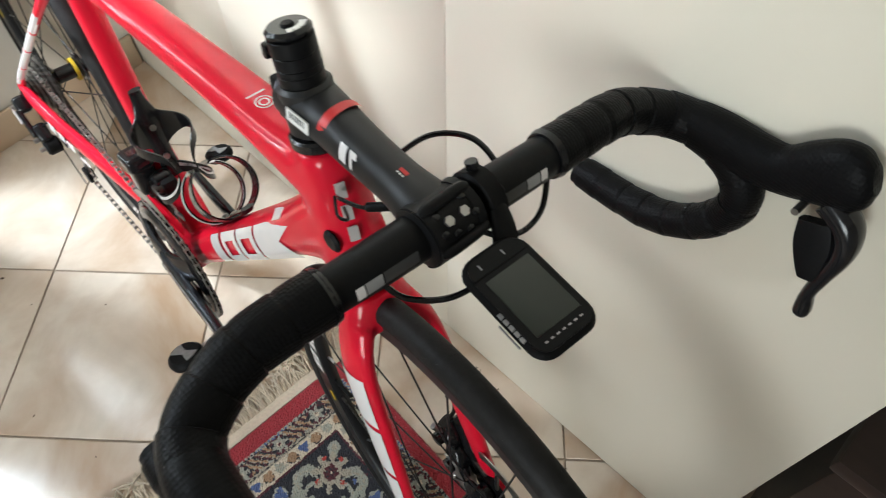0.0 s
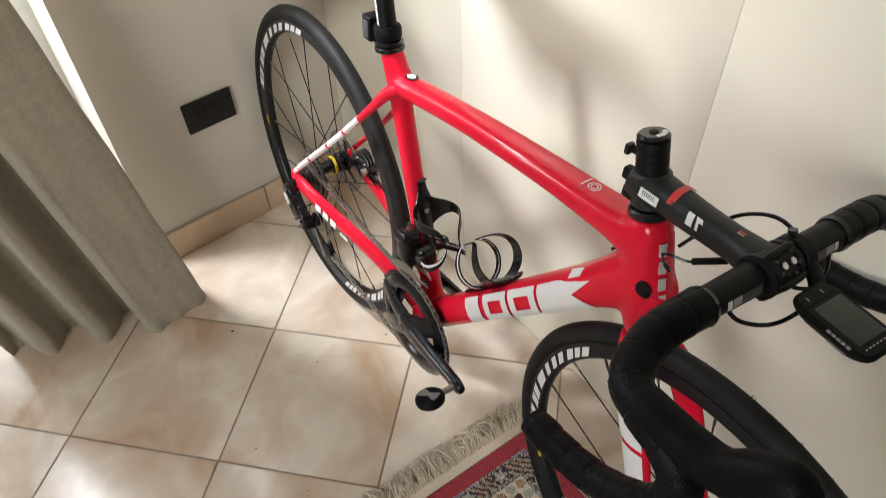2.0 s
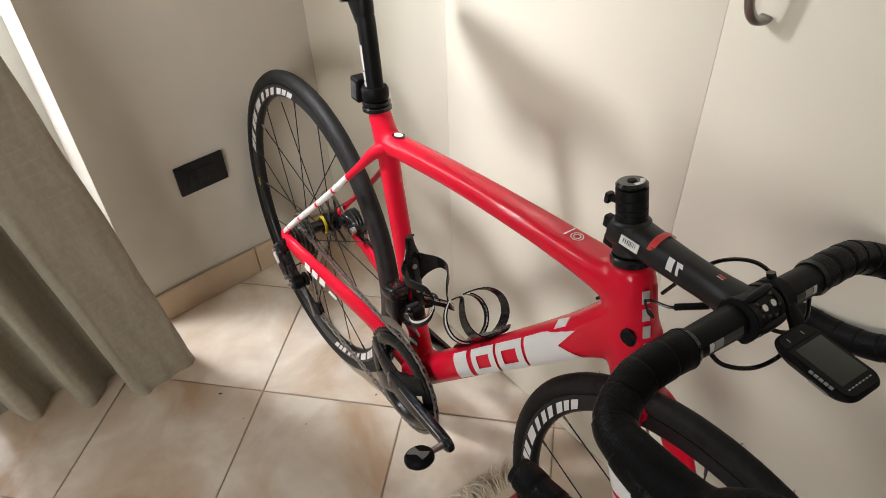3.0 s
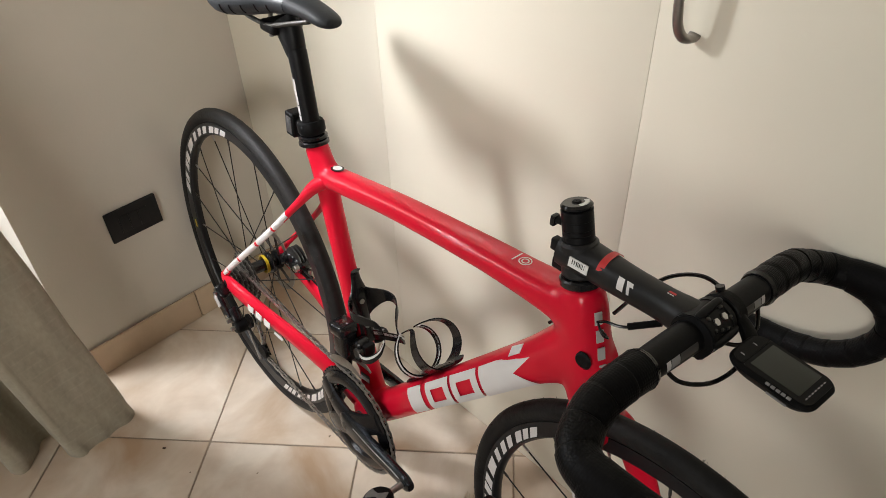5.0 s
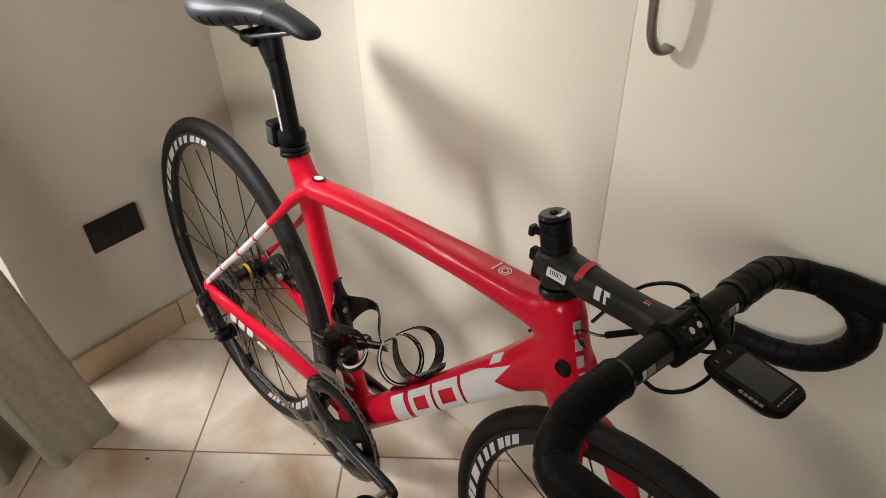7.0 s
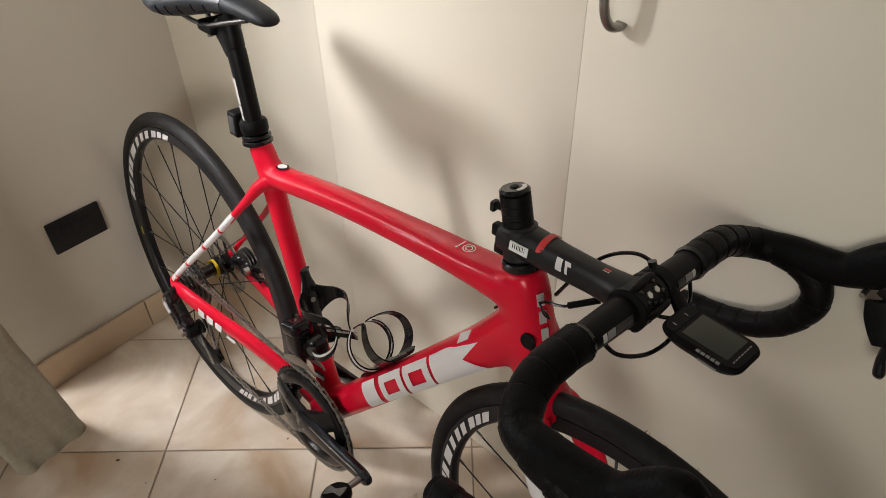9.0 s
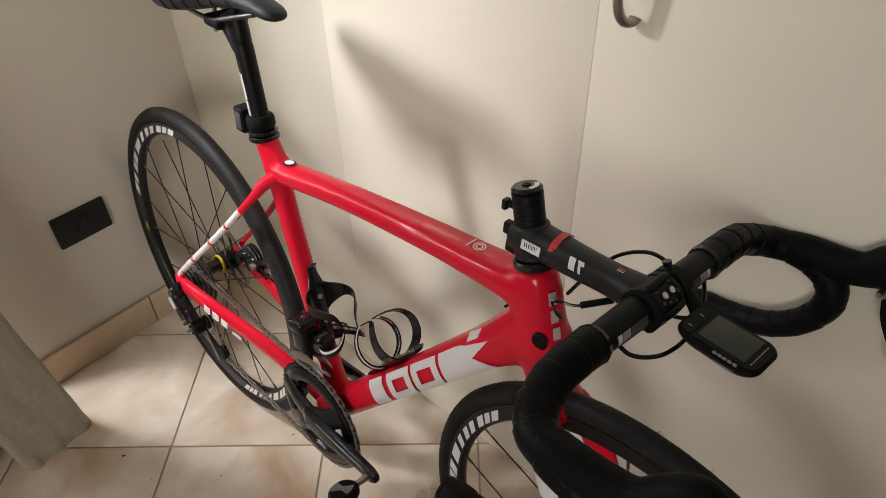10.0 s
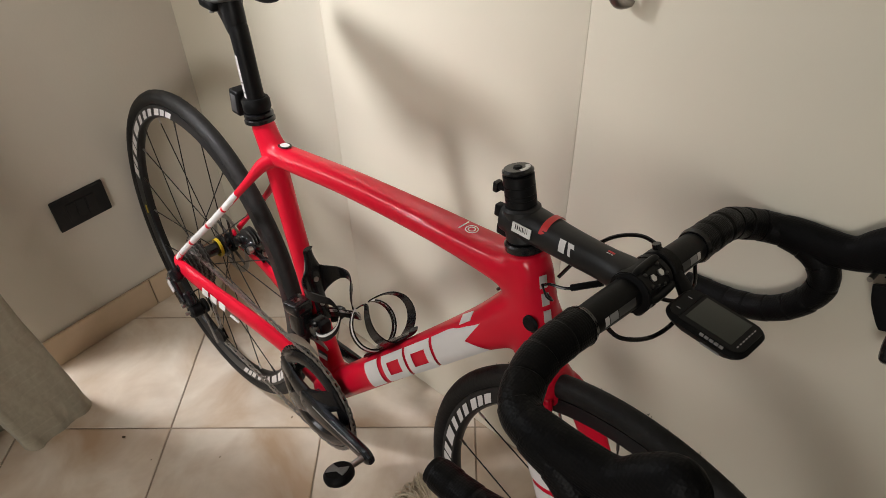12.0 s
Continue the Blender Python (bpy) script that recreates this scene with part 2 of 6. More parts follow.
def smooth_path(pts, n=6, closed=False):
    """Catmull-Rom through tuples of any length."""
    P = [np.array(p, float) for p in pts]
    out = []
    k = len(P)
    for i in range(k if closed else k - 1):
        g = (lambda j: P[j % k]) if closed else (lambda j: P[min(max(j, 0), k - 1)])
        p0, p1, p2, p3 = g(i - 1), g(i), g(i + 1), g(i + 2)
        for s in range(n):
            t = s / n
            out.append(0.5 * (2 * p1 + (p2 - p0) * t + (2 * p0 - 5 * p1 + 4 * p2 - p3) * t * t + (3 * p1 - p0 - 3 * p2 + p3) * t ** 3))
    if not closed:
        out.append(P[-1])
    return out


def sweep(rows, seg=14, side=(0, 1, 0), power=2.0, n=6, closed=False, bm=None, caps=True, smooth=True, mi=0):
    """A tube through rows (x, y, z, half width along side, half height across): superellipse sections."""
    bm = bm or bmesh.new()
    R = smooth_path(rows, n, closed) if smooth else [np.array(r, float) for r in rows]
    rings = []
    side = Vector(side)
    for i, r in enumerate(R):
        a = R[i - 1] if (i or closed) else R[i]
        b = R[(i + 1) % len(R)] if (i + 1 < len(R) or closed) else R[i]
        tan = Vector(b[:3] - a[:3]).normalized()
        u = (side - tan * side.dot(tan))
        u = u.normalized() if u.length > 1e-4 else tan.orthogonal().normalized()
        w = tan.cross(u)
        ring = []
        for k in range(seg):
            t = 2 * math.pi * k / seg
            c, s = math.cos(t), math.sin(t)
            cu = math.copysign(abs(c) ** (2 / power), c) * r[3]
            cw = math.copysign(abs(s) ** (2 / power), s) * r[4]
            ring.append(bm.verts.new(Vector(r[:3]) + u * cu + w * cw))
        rings.append(ring)
    for i in range(len(rings) if closed else len(rings) - 1):
        A, B = rings[i], rings[(i + 1) % len(rings)]
        for k in range(seg):
            f = bm.faces.new((A[k], A[(k + 1) % seg], B[(k + 1) % seg], B[k]))
            f.material_index = mi
    if caps and not closed:
        bm.faces.new(rings[0][::-1]).material_index = mi
        bm.faces.new(rings[-1]).material_index = mi
    return bm


def rod(a, b, r, seg=10, bm=None, r2=None, mi=0):
    return sweep([(*a, r, r), (*b, r2 or r, r2 or r)], seg=seg, side=(0.31, 0.22, 0.93), bm=bm, smooth=False, mi=mi)


def revolve(profile, centre, seg=64, bm=None, closed=False, mi=0, a0=0.0, a1=360.0):
    """A profile of (radius, y) turned about the axle, which runs along y through centre."""
    bm = bm or bmesh.new()
    cx, cy, cz = centre
    full = abs(a1 - a0) > 359.9
    rings = []
    for k in range(seg if full else seg + 1):
        t = radians(a0 + (a1 - a0) * k / seg)
        rings.append([bm.verts.new((cx + r * math.cos(t), cy + y, cz + r * math.sin(t))) for r, y in profile])
    m = len(profile)
    for k in range(seg if full else seg):
        A, B = rings[k], rings[(k + 1) % len(rings)]
        for j in range(m if closed else m - 1):
            f = bm.faces.new((A[j], A[(j + 1) % m], B[(j + 1) % m], B[j]))
            f.material_index = mi
    bmesh.ops.recalc_face_normals(bm, faces=bm.faces)
    return bm


def disc(centre, r, y0, y1, seg=32, bm=None, bevel=0.0006):
    return revolve([(0.0005, y0), (r - bevel, y0), (r, y0 + bevel), (r, y1 - bevel), (r - bevel, y1), (0.0005, y1)], centre, seg, bm, closed=True)


def moved(bm, m):
    bmesh.ops.transform(bm, matrix=m, verts=bm.verts)
    return bm


def plate(outline, thick, m, bm=None, mi=0):
    """A flat outline in its own xy plane, given a thickness, laid at m."""
    own = bmesh.new()
    vs = [own.verts.new((x, y, 0)) for x, y in outline]
    f = own.faces.new(vs)
    if f.normal.z < 0:
        f.normal_flip()
    ex = bmesh.ops.extrude_face_region(own, geom=[f])
    bmesh.ops.translate(own, verts=[v for v in ex["geom"] if isinstance(v, bmesh.types.BMVert)], vec=(0, 0, thick))
    bmesh.ops.recalc_face_normals(own, faces=own.faces)
    bmesh.ops.transform(own, matrix=m, verts=own.verts)
    if bm is None:
        for q in own.faces:
            q.material_index = mi
        return own
    lut = {v: bm.verts.new(v.co) for v in own.verts}
    for q in own.faces:
        bm.faces.new([lut[v] for v in q.verts]).material_index = mi
    own.free()
    return bm


def frame_at(o, x, y):
    """A pose with its origin at o, its x along x and its y as near y as can be."""
    X = Vector(x).normalized()
    Z = X.cross(Vector(y)).normalized()
    Y = Z.cross(X)
    m = Matrix((X, Y, Z)).transposed().to_4x4()
    m.translation = Vector(o)
    return m


# ---------------------------------------------------------------- the room
RX, RY, RH = 3.6, -3.4, 2.7
OP0, OP1, OPH = -0.565, -2.0, 2.3  # the balcony door's opening in the wall behind the curtain


WALL_TURN = Matrix.Translation((0, -0.34, 0)) @ pose(0, 0, 0, 0, 0, 2.0) @ Matrix.Translation((0, 0.34, 0))  # the wall stands a little out of square


def wall_with_opening():
    bm = box(-0.25, 0.0, OP0, 0.7, 0, RH)
    box(-0.25, 0.0, RY, OP1, 0, RH, bm=bm)
    box(-0.25, 0.0, OP1, OP0, OPH, RH, bm=bm)
    return moved(bm, WALL_TURN)


tagged(mesh_object("wall_west", wall_with_opening(), WALL_M, smooth=False), "greyish off-white painted wall with a balcony door opening", "wall", kind="structure")
tagged(mesh_object("wall_north", box(-0.03, RX, 0.62, 0.8, 0, RH), WALL_M, smooth=False), "off-white painted wall behind the wardrobe", "wall", kind="structure")
tagged(mesh_object("wall_east", box(RX, RX + 0.2, RY - 0.2, 0.8, 0, RH), WALL_M, smooth=False), "off-white painted wall", "wall", kind="structure")
# unseen end wall; its opening is added to sit behind the fill lamp
bm = box(-0.25, 1.5, RY - 0.2, RY, 0, RH)
box(2.9, RX, RY - 0.2, RY, 0, RH, bm=bm)
box(1.5, 2.9, RY - 0.2, RY, 0, 0.85, bm=bm)
box(1.5, 2.9, RY - 0.2, RY, 2.25, RH, bm=bm)
tagged(mesh_object("wall_south", bm, WALL_M, smooth=False), "off-white painted wall with an added window opening", "wall", kind="structure")
tagged(mesh_object("ceiling", box(-0.25, RX + 0.2, RY - 0.2, 0.8, RH, RH + 0.15), CEIL_M, smooth=False), "plain white painted ceiling", "ceiling", kind="structure")

# floor: a grout bed with square tiles laid askew to the walls
floor = tagged(mesh_object("floor", box(-0.5, RX + 0.1, RY - 0.1, 0.7, -0.08, -0.0025), GROUT, smooth=False), "beige mottled ceramic floor tiles with brown grout", "floor", kind="structure")
PITCH, TILE_O, TILE_A = 0.333, Vector((0.374, -0.454, 0)), radians(41.56)


# balcony door in the opening: white frame, glass
def balcony_door():
    e = root("balcony_door", pose(0, 0, 0), "white framed glazed balcony door behind the curtain", "door")
    x0, x1 = -0.24, -0.19
    for nm, (y0, y1, z0, z1) in {"stile": (OP0 - 0.06, OP0, 0, OPH), "stile_b": (OP1, OP1 + 0.06, 0, OPH), "mullion": (-1.36, -1.30, 0.1, OPH - 0.06), "rail": (OP1 + 0.06, OP0 - 0.06, 0, 0.1), "rail_b": (OP1 + 0.06, OP0 - 0.06, OPH - 0.06, OPH)}.items():
        part(nm.replace("_b", ""), box(x0, x1, y0, y1, z0, z1, 0.004), PAPER, e)
    for y0, y1 in ((-1.30, OP0 - 0.06), (OP1 + 0.06, -1.36)):
        p = part("pane", box(x0 + 0.02, x0 + 0.026, y0, y1, 0.1, OPH - 0.06), GLASS, e, smooth=False)
        p.visible_shadow = False


balcony_door()


# skirting, tile by tile
def skirting():
    base = tagged(mesh_object("baseboard", moved(box(0.0, 0.004, OP0, -0.001, 0.0005, 0.083), WALL_TURN), GROUT, smooth=False), "tan ceramic skirting tiles along the wall", "baseboard", kind="structure")
    cuts = [-0.0015, -0.268, OP0]
    for a, b in zip(cuts, cuts[1:]):
        part("skirting_tile", moved(box(0.004, 0.011, b + 0.0015, a - 0.0015, 0.001, 0.086, 0.002), WALL_TURN), SKIRT, base)


skirting()


# wardrobe: carcass, plinth-length doors, handles
def wardrobe():
    e = root("wardrobe", pose(0, 0, 0), "tall cream laminate wardrobe with flat hinged doors", "wardrobe")
    H = 2.35
    part("carcass", box(-0.010, 1.555, 0.023, 0.6, 0.0, H, 0.001), WARD_M, e)
    xs = [-0.0112, 0.5152, 1.0254, 1.5555]
    for i, (a, b) in enumerate(zip(xs, xs[1:])):
        part("door", box(a + 0.0002, b - 0.0002, 0.002, 0.0215, 0.004, H, 0.0007), WARD_M, e)
    # bow handle on the last door
    x, z = 1.063, 1.054
    rows = [(x + 0.010, 0.0065, z - 0.073, 0.0075, 0.0030), (x + 0.009, 0.001, z - 0.0765, 0.0075, 0.0045), (x + 0.004, -0.009, z - 0.074, 0.0066, 0.0055), (x - 0.001, -0.016, z - 0.058, 0.0060, 0.0048), (x - 0.003, -0.019, z - 0.025, 0.0056, 0.0044)]
    rows += [(q[0], q[1], 2 * z - q[2], q[3], q[4]) for q in rows[::-1]]
    rows = [(q[0], q[1] - 0.005, *q[2:]) for q in rows]
    part("handle", sweep(rows, seg=16, side=(1, 0, 0)), NICKEL, e, "brushed nickel bow handle")
    return e


wardrobe()


# double wall socket, blank black cover
def wall_socket():
    e = root("wall_socket", pose(0.0, -0.3405, 0.3625, 0, 0, 2.0), "black plastic rectangular wall socket plate", "socket")
    part("cover_plate", box(0.0, 0.009, -0.0605, 0.0605, -0.039, 0.039, 0.004, 3), SOCKET_M, e)
    for k in (-1, 0, 1):
        part("module", box(0.008, 0.0105, k * 0.0225 - 0.0108, k * 0.0225 + 0.0108, -0.0215, 0.0215, 0.0012), SOCKET_M, e)


wall_socket()


# curtain: one heavy sheet hanging in folds before the opening
def curtain():
    e = root("curtain", pose(0, 0, 0), "heavy olive-beige woven curtain hanging in deep folds to the floor", "curtain")
    plan = [(0.150, -0.548), (0.176, -0.540), (0.194, -0.565), (0.202, -0.610), (0.206, -0.660), (0.196, -0.684), (0.160, -0.690), (0.112, -0.688), (0.096, -0.704), (0.112, -0.730),
            (0.150, -0.752), (0.160, -0.778), (0.138, -0.796), (0.088, -0.798), (0.062, -0.815), (0.072, -0.845), (0.110, -0.868), (0.112, -0.893), (0.082, -0.910), (0.045, -0.925), (0.040, -0.945), (0.062, -0.962)]
    R = smooth_path(plan, 7)
    zs = [0.0006, 0.014, 0.03, 0.045, 0.06] + [0.06 + 0.03 * k for k in range(1, 28)] + [0.87 + 0.08 * k for k in range(1, 20)]
    bm = bmesh.new()
    rows = []
    for z in zs:
        row = []
        for i, p in enumerate(R):
            s = i / len(R)
            wob = 0.006 * noise.noise((s * 9, z * 1.7, 0.3)) + 0.012 * min(z, 1.2) * noise.noise((s * 3.1, z * 0.9, 4.0))
            up = min(1.0, max(0.0, (z - 0.65) / 0.6))
            gather = 1 - 0.30 * up * up * (3 - 2 * up)
            wob += 0.0035 * noise.noise((s * 26, z * 5.5, 7.0)) + 0.0015 * noise.noise((s * 60, z * 16, 2.0))
            wob += 0.010 * max(0.0, 1 - z / 0.14) * noise.noise((s * 22, z * 14, 5.0))
            row.append(bm.verts.new((p[0] + wob - 0.045 * min(z, 1.5), -0.548 + (p[1] + 0.548) * gather - 0.115 * min(z, 0.95) + 0.7 * wob, z)))
        rows.append(row)
    for A, B in zip(rows, rows[1:]):
        for k in range(len(A) - 1):
            bm.faces.new((A[k], A[k + 1], B[k + 1], B[k]))
    bmesh.ops.recalc_face_normals(bm, faces=bm.faces)
    bmesh.ops.solidify(bm, geom=bm.faces[:], thickness=0.0022)
    part("fabric", bm, CURTAIN_M, e)
    part("curtain_rail", rod((0.03, -0.4, 2.42), (0.03, -2.3, 2.42), 0.012), NICKEL, e)
    return e


curtain()

# ---------------------------------------------------------------- the bicycle, in its own space: x ahead, y to its left, z up from the rear tyre's foot
BIKE = Matrix.Translation((0.3358, -0.2580, 0.0)) @ pose(0, 0, 0, 0, 0, -2.48) @ pose(0, 0, 0, -5.0, 0, 0)
bike = root("road_bicycle", BIKE, "glossy red carbon road bicycle with black parts leaning on the wardrobe", "bicycle")
RA, FA, BB = Vector((0, 0, 0.3385)), Vector((0.982, 0, 0.3385)), Vector((0.406, 0, 0.272))
HEAD = Vector((0.7755, 0, 0.791))
AXIS = Vector((-0.262, 0, 0.965)).normalized()
STEER = Matrix.Translation(HEAD) @ Matrix.Rotation(radians(-3.7), 4, AXIS) @ Matrix.Translation(-HEAD)


def moulded(ob, voxel, rounds):
    r = ob.modifiers.new("blend", "REMESH")
    r.mode, r.voxel_size, r.use_smooth_shade = "VOXEL", voxel, True
    s = ob.modifiers.new("soften", "SMOOTH")
    s.factor, s.iterations = 0.5, rounds
    return ob


def frame_parts():
    b = sweep([(0.278, 0, 0.701, 0.017, 0.020), (0.330, 0, 0.709, 0.0195, 0.018), (0.47, 0, 0.732, 0.0215, 0.0165), (0.62, 0, 0.749, 0.0240, 0.0170), (0.70, 0, 0.755, 0.0260, 0.0185), (0.762, 0, 0.758, 0.0270, 0.0235), (0.80, 0, 0.753, 0.025, 0.028)], 20, power=2.7, n=8)
    sweep([(0.408, 0, 0.272, 0.030, 0.028), (0.46, 0, 0.330, 0.029, 0.0275), (0.60, 0, 0.491, 0.0275, 0.0265), (0.72, 0, 0.630, 0.028, 0.028), (0.775, 0, 0.690, 0.028, 0.036), (0.81, 0, 0.73, 0.026, 0.040)], 20, power=2.6, n=8, bm=b)
    sweep([(0.412, 0, 0.262, 0.024, 0.026), (0.386, 0, 0.36, 0.019, 0.0190), (0.353, 0, 0.47, 0.0175, 0.0182), (0.316, 0, 0.595, 0.017, 0.0185), (0.288, 0, 0.69, 0.0175, 0.020), (0.275, 0, 0.727, 0.0185, 0.019), (0.2655, 0, 0.7465, 0.019, 0.019)], 18, power=2.2, n=8, bm=b)
    sweep([(HEAD.x, 0, HEAD.z, 0.0235, 0.0235), (0.784, 0, 0.765, 0.0255, 0.027), (0.797, 0, 0.715, 0.0275, 0.0305), (0.812, 0, 0.668, 0.0285, 0.029), (0.8195, 0, 0.645, 0.0275, 0.0275)], 22, n=8, bm=b)
    sweep([(0.728, 0, 0.746, 0.012, 0.009), (0.760, 0, 0.741, 0.020, 0.012), (0.784, 0, 0.722, 0.023, 0.014), (0.782, 0, 0.700, 0.023, 0.013), (0.760, 0, 0.678, 0.022, 0.010), (0.732, 0, 0.648, 0.014, 0.009)], 14, n=8, bm=b)
    sweep([(0.302, 0, 0.720, 0.012, 0.012), (0.281, 0, 0.733, 0.0165, 0.016), (0.269, 0, 0.743, 0.0175, 0.017)], 14, bm=b)
    disc(BB, 0.030, -0.036, 0.036, bm=b, bevel=0.004)
    fr = moulded(part("frame", b, RED, bike, "glossy red moulded carbon frame"), 0.0026, 60)
    for s in (-1, 1):
        b = sweep([(-0.022, s * 0.066, 0.338, 0.0065, 0.017), (0.03, s * 0.066, 0.340, 0.0085, 0.0195), (0.11, s * 0.060, 0.338, 0.009, 0.0195), (0.22, s * 0.046, 0.331, 0.0095, 0.0200), (0.31, s * 0.031, 0.312, 0.0100, 0.021), (0.37, s * 0.023, 0.290, 0.0105, 0.022), (0.41, s * 0.018, 0.272, 0.010, 0.020)], 14, power=2.5, n=6)
        part("chain_stay", b, RED, fr)
        b = sweep([(-0.020, s * 0.066, 0.345, 0.0058, 0.011), (0.02, s * 0.064, 0.392, 0.0052, 0.0058), (0.16, s * 0.050, 0.538, 0.0052, 0.0056), (0.252, s * 0.033, 0.643, 0.0065, 0.0072), (0.286, s * 0.020, 0.686, 0.010, 0.011), (0.308, s * 0.006, 0.701, 0.011, 0.011)], 12, n=6)
        part("seat_stay", b, RED, fr)
    tt = dt = st = ht = cs = ss = fr
    for s in (-1, 1):
        if s < 0:
            line = [Vector(q) for q in smooth_path([(-0.020, s * 0.066, 0.345), (0.02, s * 0.064, 0.392), (0.16, s * 0.050, 0.538), (0.252, s * 0.033, 0.643), (0.286, s * 0.020, 0.686), (0.308, s * 0.006, 0.701)], 20)]
            i0, i1 = 10, 54
            for k in range(5):
                j0, j1 = i0 + (i1 - i0) * k // 5, i0 + (i1 - i0) * (k + 1) // 5 - 1
                part("white_band", sweep([(*(line[q] + Vector((0, s * 0.0005, 0.0005))), 0.0057, 0.0063) for q in range(j0, j1 + 1)], 12, smooth=False), WHITE_DECAL, ss, "white stripe on the stay")
            # model marking on the stay as plain bars
            d = (Vector((0.22, -0.054, 0.331)) - Vector((0.11, -0.062, 0.338))).normalized()
            for x0, ln, h in ((0.085, 0.022, 0.018), (0.112, 0.022, 0.018), (0.139, 0.022, 0.018), (0.172, 0.030, 0.008)):
                o = Vector((x0, -0.0735 + (x0 - 0.085) * 0.075, 0.336 - (x0 - 0.1) * 0.055 - (0.006 if h < 0.01 else 0)))
                part("marking", plate([(0, -h / 2), (ln * 0.86, -h / 2), (ln, h / 2), (ln * 0.14, h / 2)], 0.0008, frame_at(o, d, (0, 0, 1))), WHITE_DECAL, cs)
    # white mark on the down tube, as plain slanted blocks
    d = Vector((0.32, 0, 0.360)).normalized()
    up = Vector((-0.360, 0, 0.32)).normalized()

    def side_plate(outline, s=-1, bm=None):
        """A decal that follows the rounded side of the tube."""
        own = bmesh.new()
        own.faces.new([own.verts.new((u, v, 0)) for u, v in outline])
        for v in np.linspace(-0.021, 0.021, 13):
            bmesh.ops.bisect_plane(own, geom=own.verts[:] + own.edges[:] + own.faces[:], plane_co=(0, v, 0), plane_no=(0, 1, 0))
        for vert in own.verts:
            u, v = vert.co.x, vert.co.y
            p = Vector((0.527, 0, 0.408)) + d * u + up * v
            p.y = s * (0.0279 * (1 - (abs(v) / 0.0285) ** 2.6) ** (1 / 2.6) + 0.0007)
            vert.co = p
        bmesh.ops.recalc_face_normals(own, faces=own.faces)
        if bm is None:
            return own
        me = bpy.data.meshes.new("decal")
        own.to_mesh(me)
        own.free()
        bm.from_mesh(me)
        bpy.data.meshes.remove(me)
        return bm
    H2 = 0.021

    def slant(x0, x1, y0, y1, k=0.25):
        return [(x0 + k * (y0 + H2), y0), (x1 + k * (y0 + H2), y0), (x1 + k * (y1 + H2), y1), (x0 + k * (y1 + H2), y1)]

    def hollow(x0, x1):
        bm = bmesh.new()
        for q in (slant(x0, x0 + 0.016, -H2, H2), slant(x1 - 0.016, x1, -H2, H2), slant(x0 + 0.016, x1 - 0.016, -H2, -H2 + 0.011), slant(x0 + 0.016, x1 - 0.016, H2 - 0.011, H2)):
            side_plate(q, -1, bm)
        return bm
    part("white_block", side_plate([(0.0, -H2), (0.046, -H2), (0.055, H2), (0.010, H2)], -1), WHITE_DECAL, dt, "white block on the tube")
    part("white_block", hollow(0.060, 0.130), WHITE_DECAL, dt, "white block on the tube")
    part("white_block", hollow(0.137, 0.208), WHITE_DECAL, dt, "white block on the tube")
    part("white_block", side_plate([(0.214, -H2), (0.330, -H2 + 0.001), (0.298, 0.002), (0.372, H2 + 0.003), (0.226, H2)], -1), WHITE_DECAL, dt, "white block on the tube")
    part("emblem", plate([(0, -0.006), (0.024, -0.006), (0.030, 0.005), (0.006, 0.006)], 0.0010, frame_at((0.7065, -0.0195, 0.6495), d, (-0.53, 0.70, 0.47))), WHITE_DECAL, dt)
    # marking along the head tube's front, as blocks
    ax = Vector((0.03, 0, -0.12)).normalized()
    for k in range(4):
        o = Vector((0.8083 + 0.0063 * k, -0.0110, 0.7785 - 0.0205 * k))
        part("head_marking", plate([(0, -0.0042), (0.015, -0.0042), (0.015, 0.0042), (0, 0.0042)], 0.0012, frame_at(o, ax, (0.40, 0.90, 0.1))), GREY_LIGHT, ht)
    part("cable_plug", moved(disc((0, 0, 0), 0.011, -0.005, 0.0, bevel=0.003), Matrix.Translation((0.8110, -0.0225, 0.7200))), BLACK_PLASTIC, ht, "black rubber cable plug")
    # round badges on the top tube
    part("badge", plate([(0.013 * math.cos(a), 0.009 * math.sin(a)) for a in np.linspace(0, 2 * math.pi, 20)[:-1]], 0.001, frame_at((0.322, 0, 0.7265), (1, 0, 0.15), (0, 1, 0))), BLACK_GLOSS, tt, "round black and white badge")
    part("badge_face", plate([(0.009 * math.cos(a), 0.0062 * math.sin(a)) for a in np.linspace(0, 2 * math.pi, 20)[:-1]], 0.001, frame_at((0.322, 0, 0.7272), (1, 0, 0.15), (0, 1, 0))), WHITE_DECAL, tt)
    ring = bmesh.new()
    for r0, r1 in ((0.0068, 0.0080), (0.0035, 0.0048)):
        vs = [[ring.verts.new((r * math.cos(a), r * math.sin(a), 0)) for a in np.linspace(0, 2 * math.pi, 21)[:-1]] for r in (r0, r1)]
        for k in range(20):
            ring.faces.new((vs[0][k], vs[1][k], vs[1][(k + 1) % 20], vs[0][(k + 1) % 20]))
    plate([(-0.0135, -0.009), (-0.0120, -0.009), (-0.0120, 0.009), (-0.0135, 0.009)], 0.0004, Matrix.Identity(4), ring)
    part("emblem", moved(ring, frame_at((0.697, 0.0, 0.7742), (1, 0, 0.05), (0, 1, 0))), WHITE_DECAL, tt)
    part("frame_label", plate([(0, 0), (0.022, 0), (0.022, 0.016), (0, 0.016)], 0.0006, frame_at((0.387, -0.0195, 0.345), (1, 0.15, 0), (0, 0, 1))), DARK_DECAL, st)
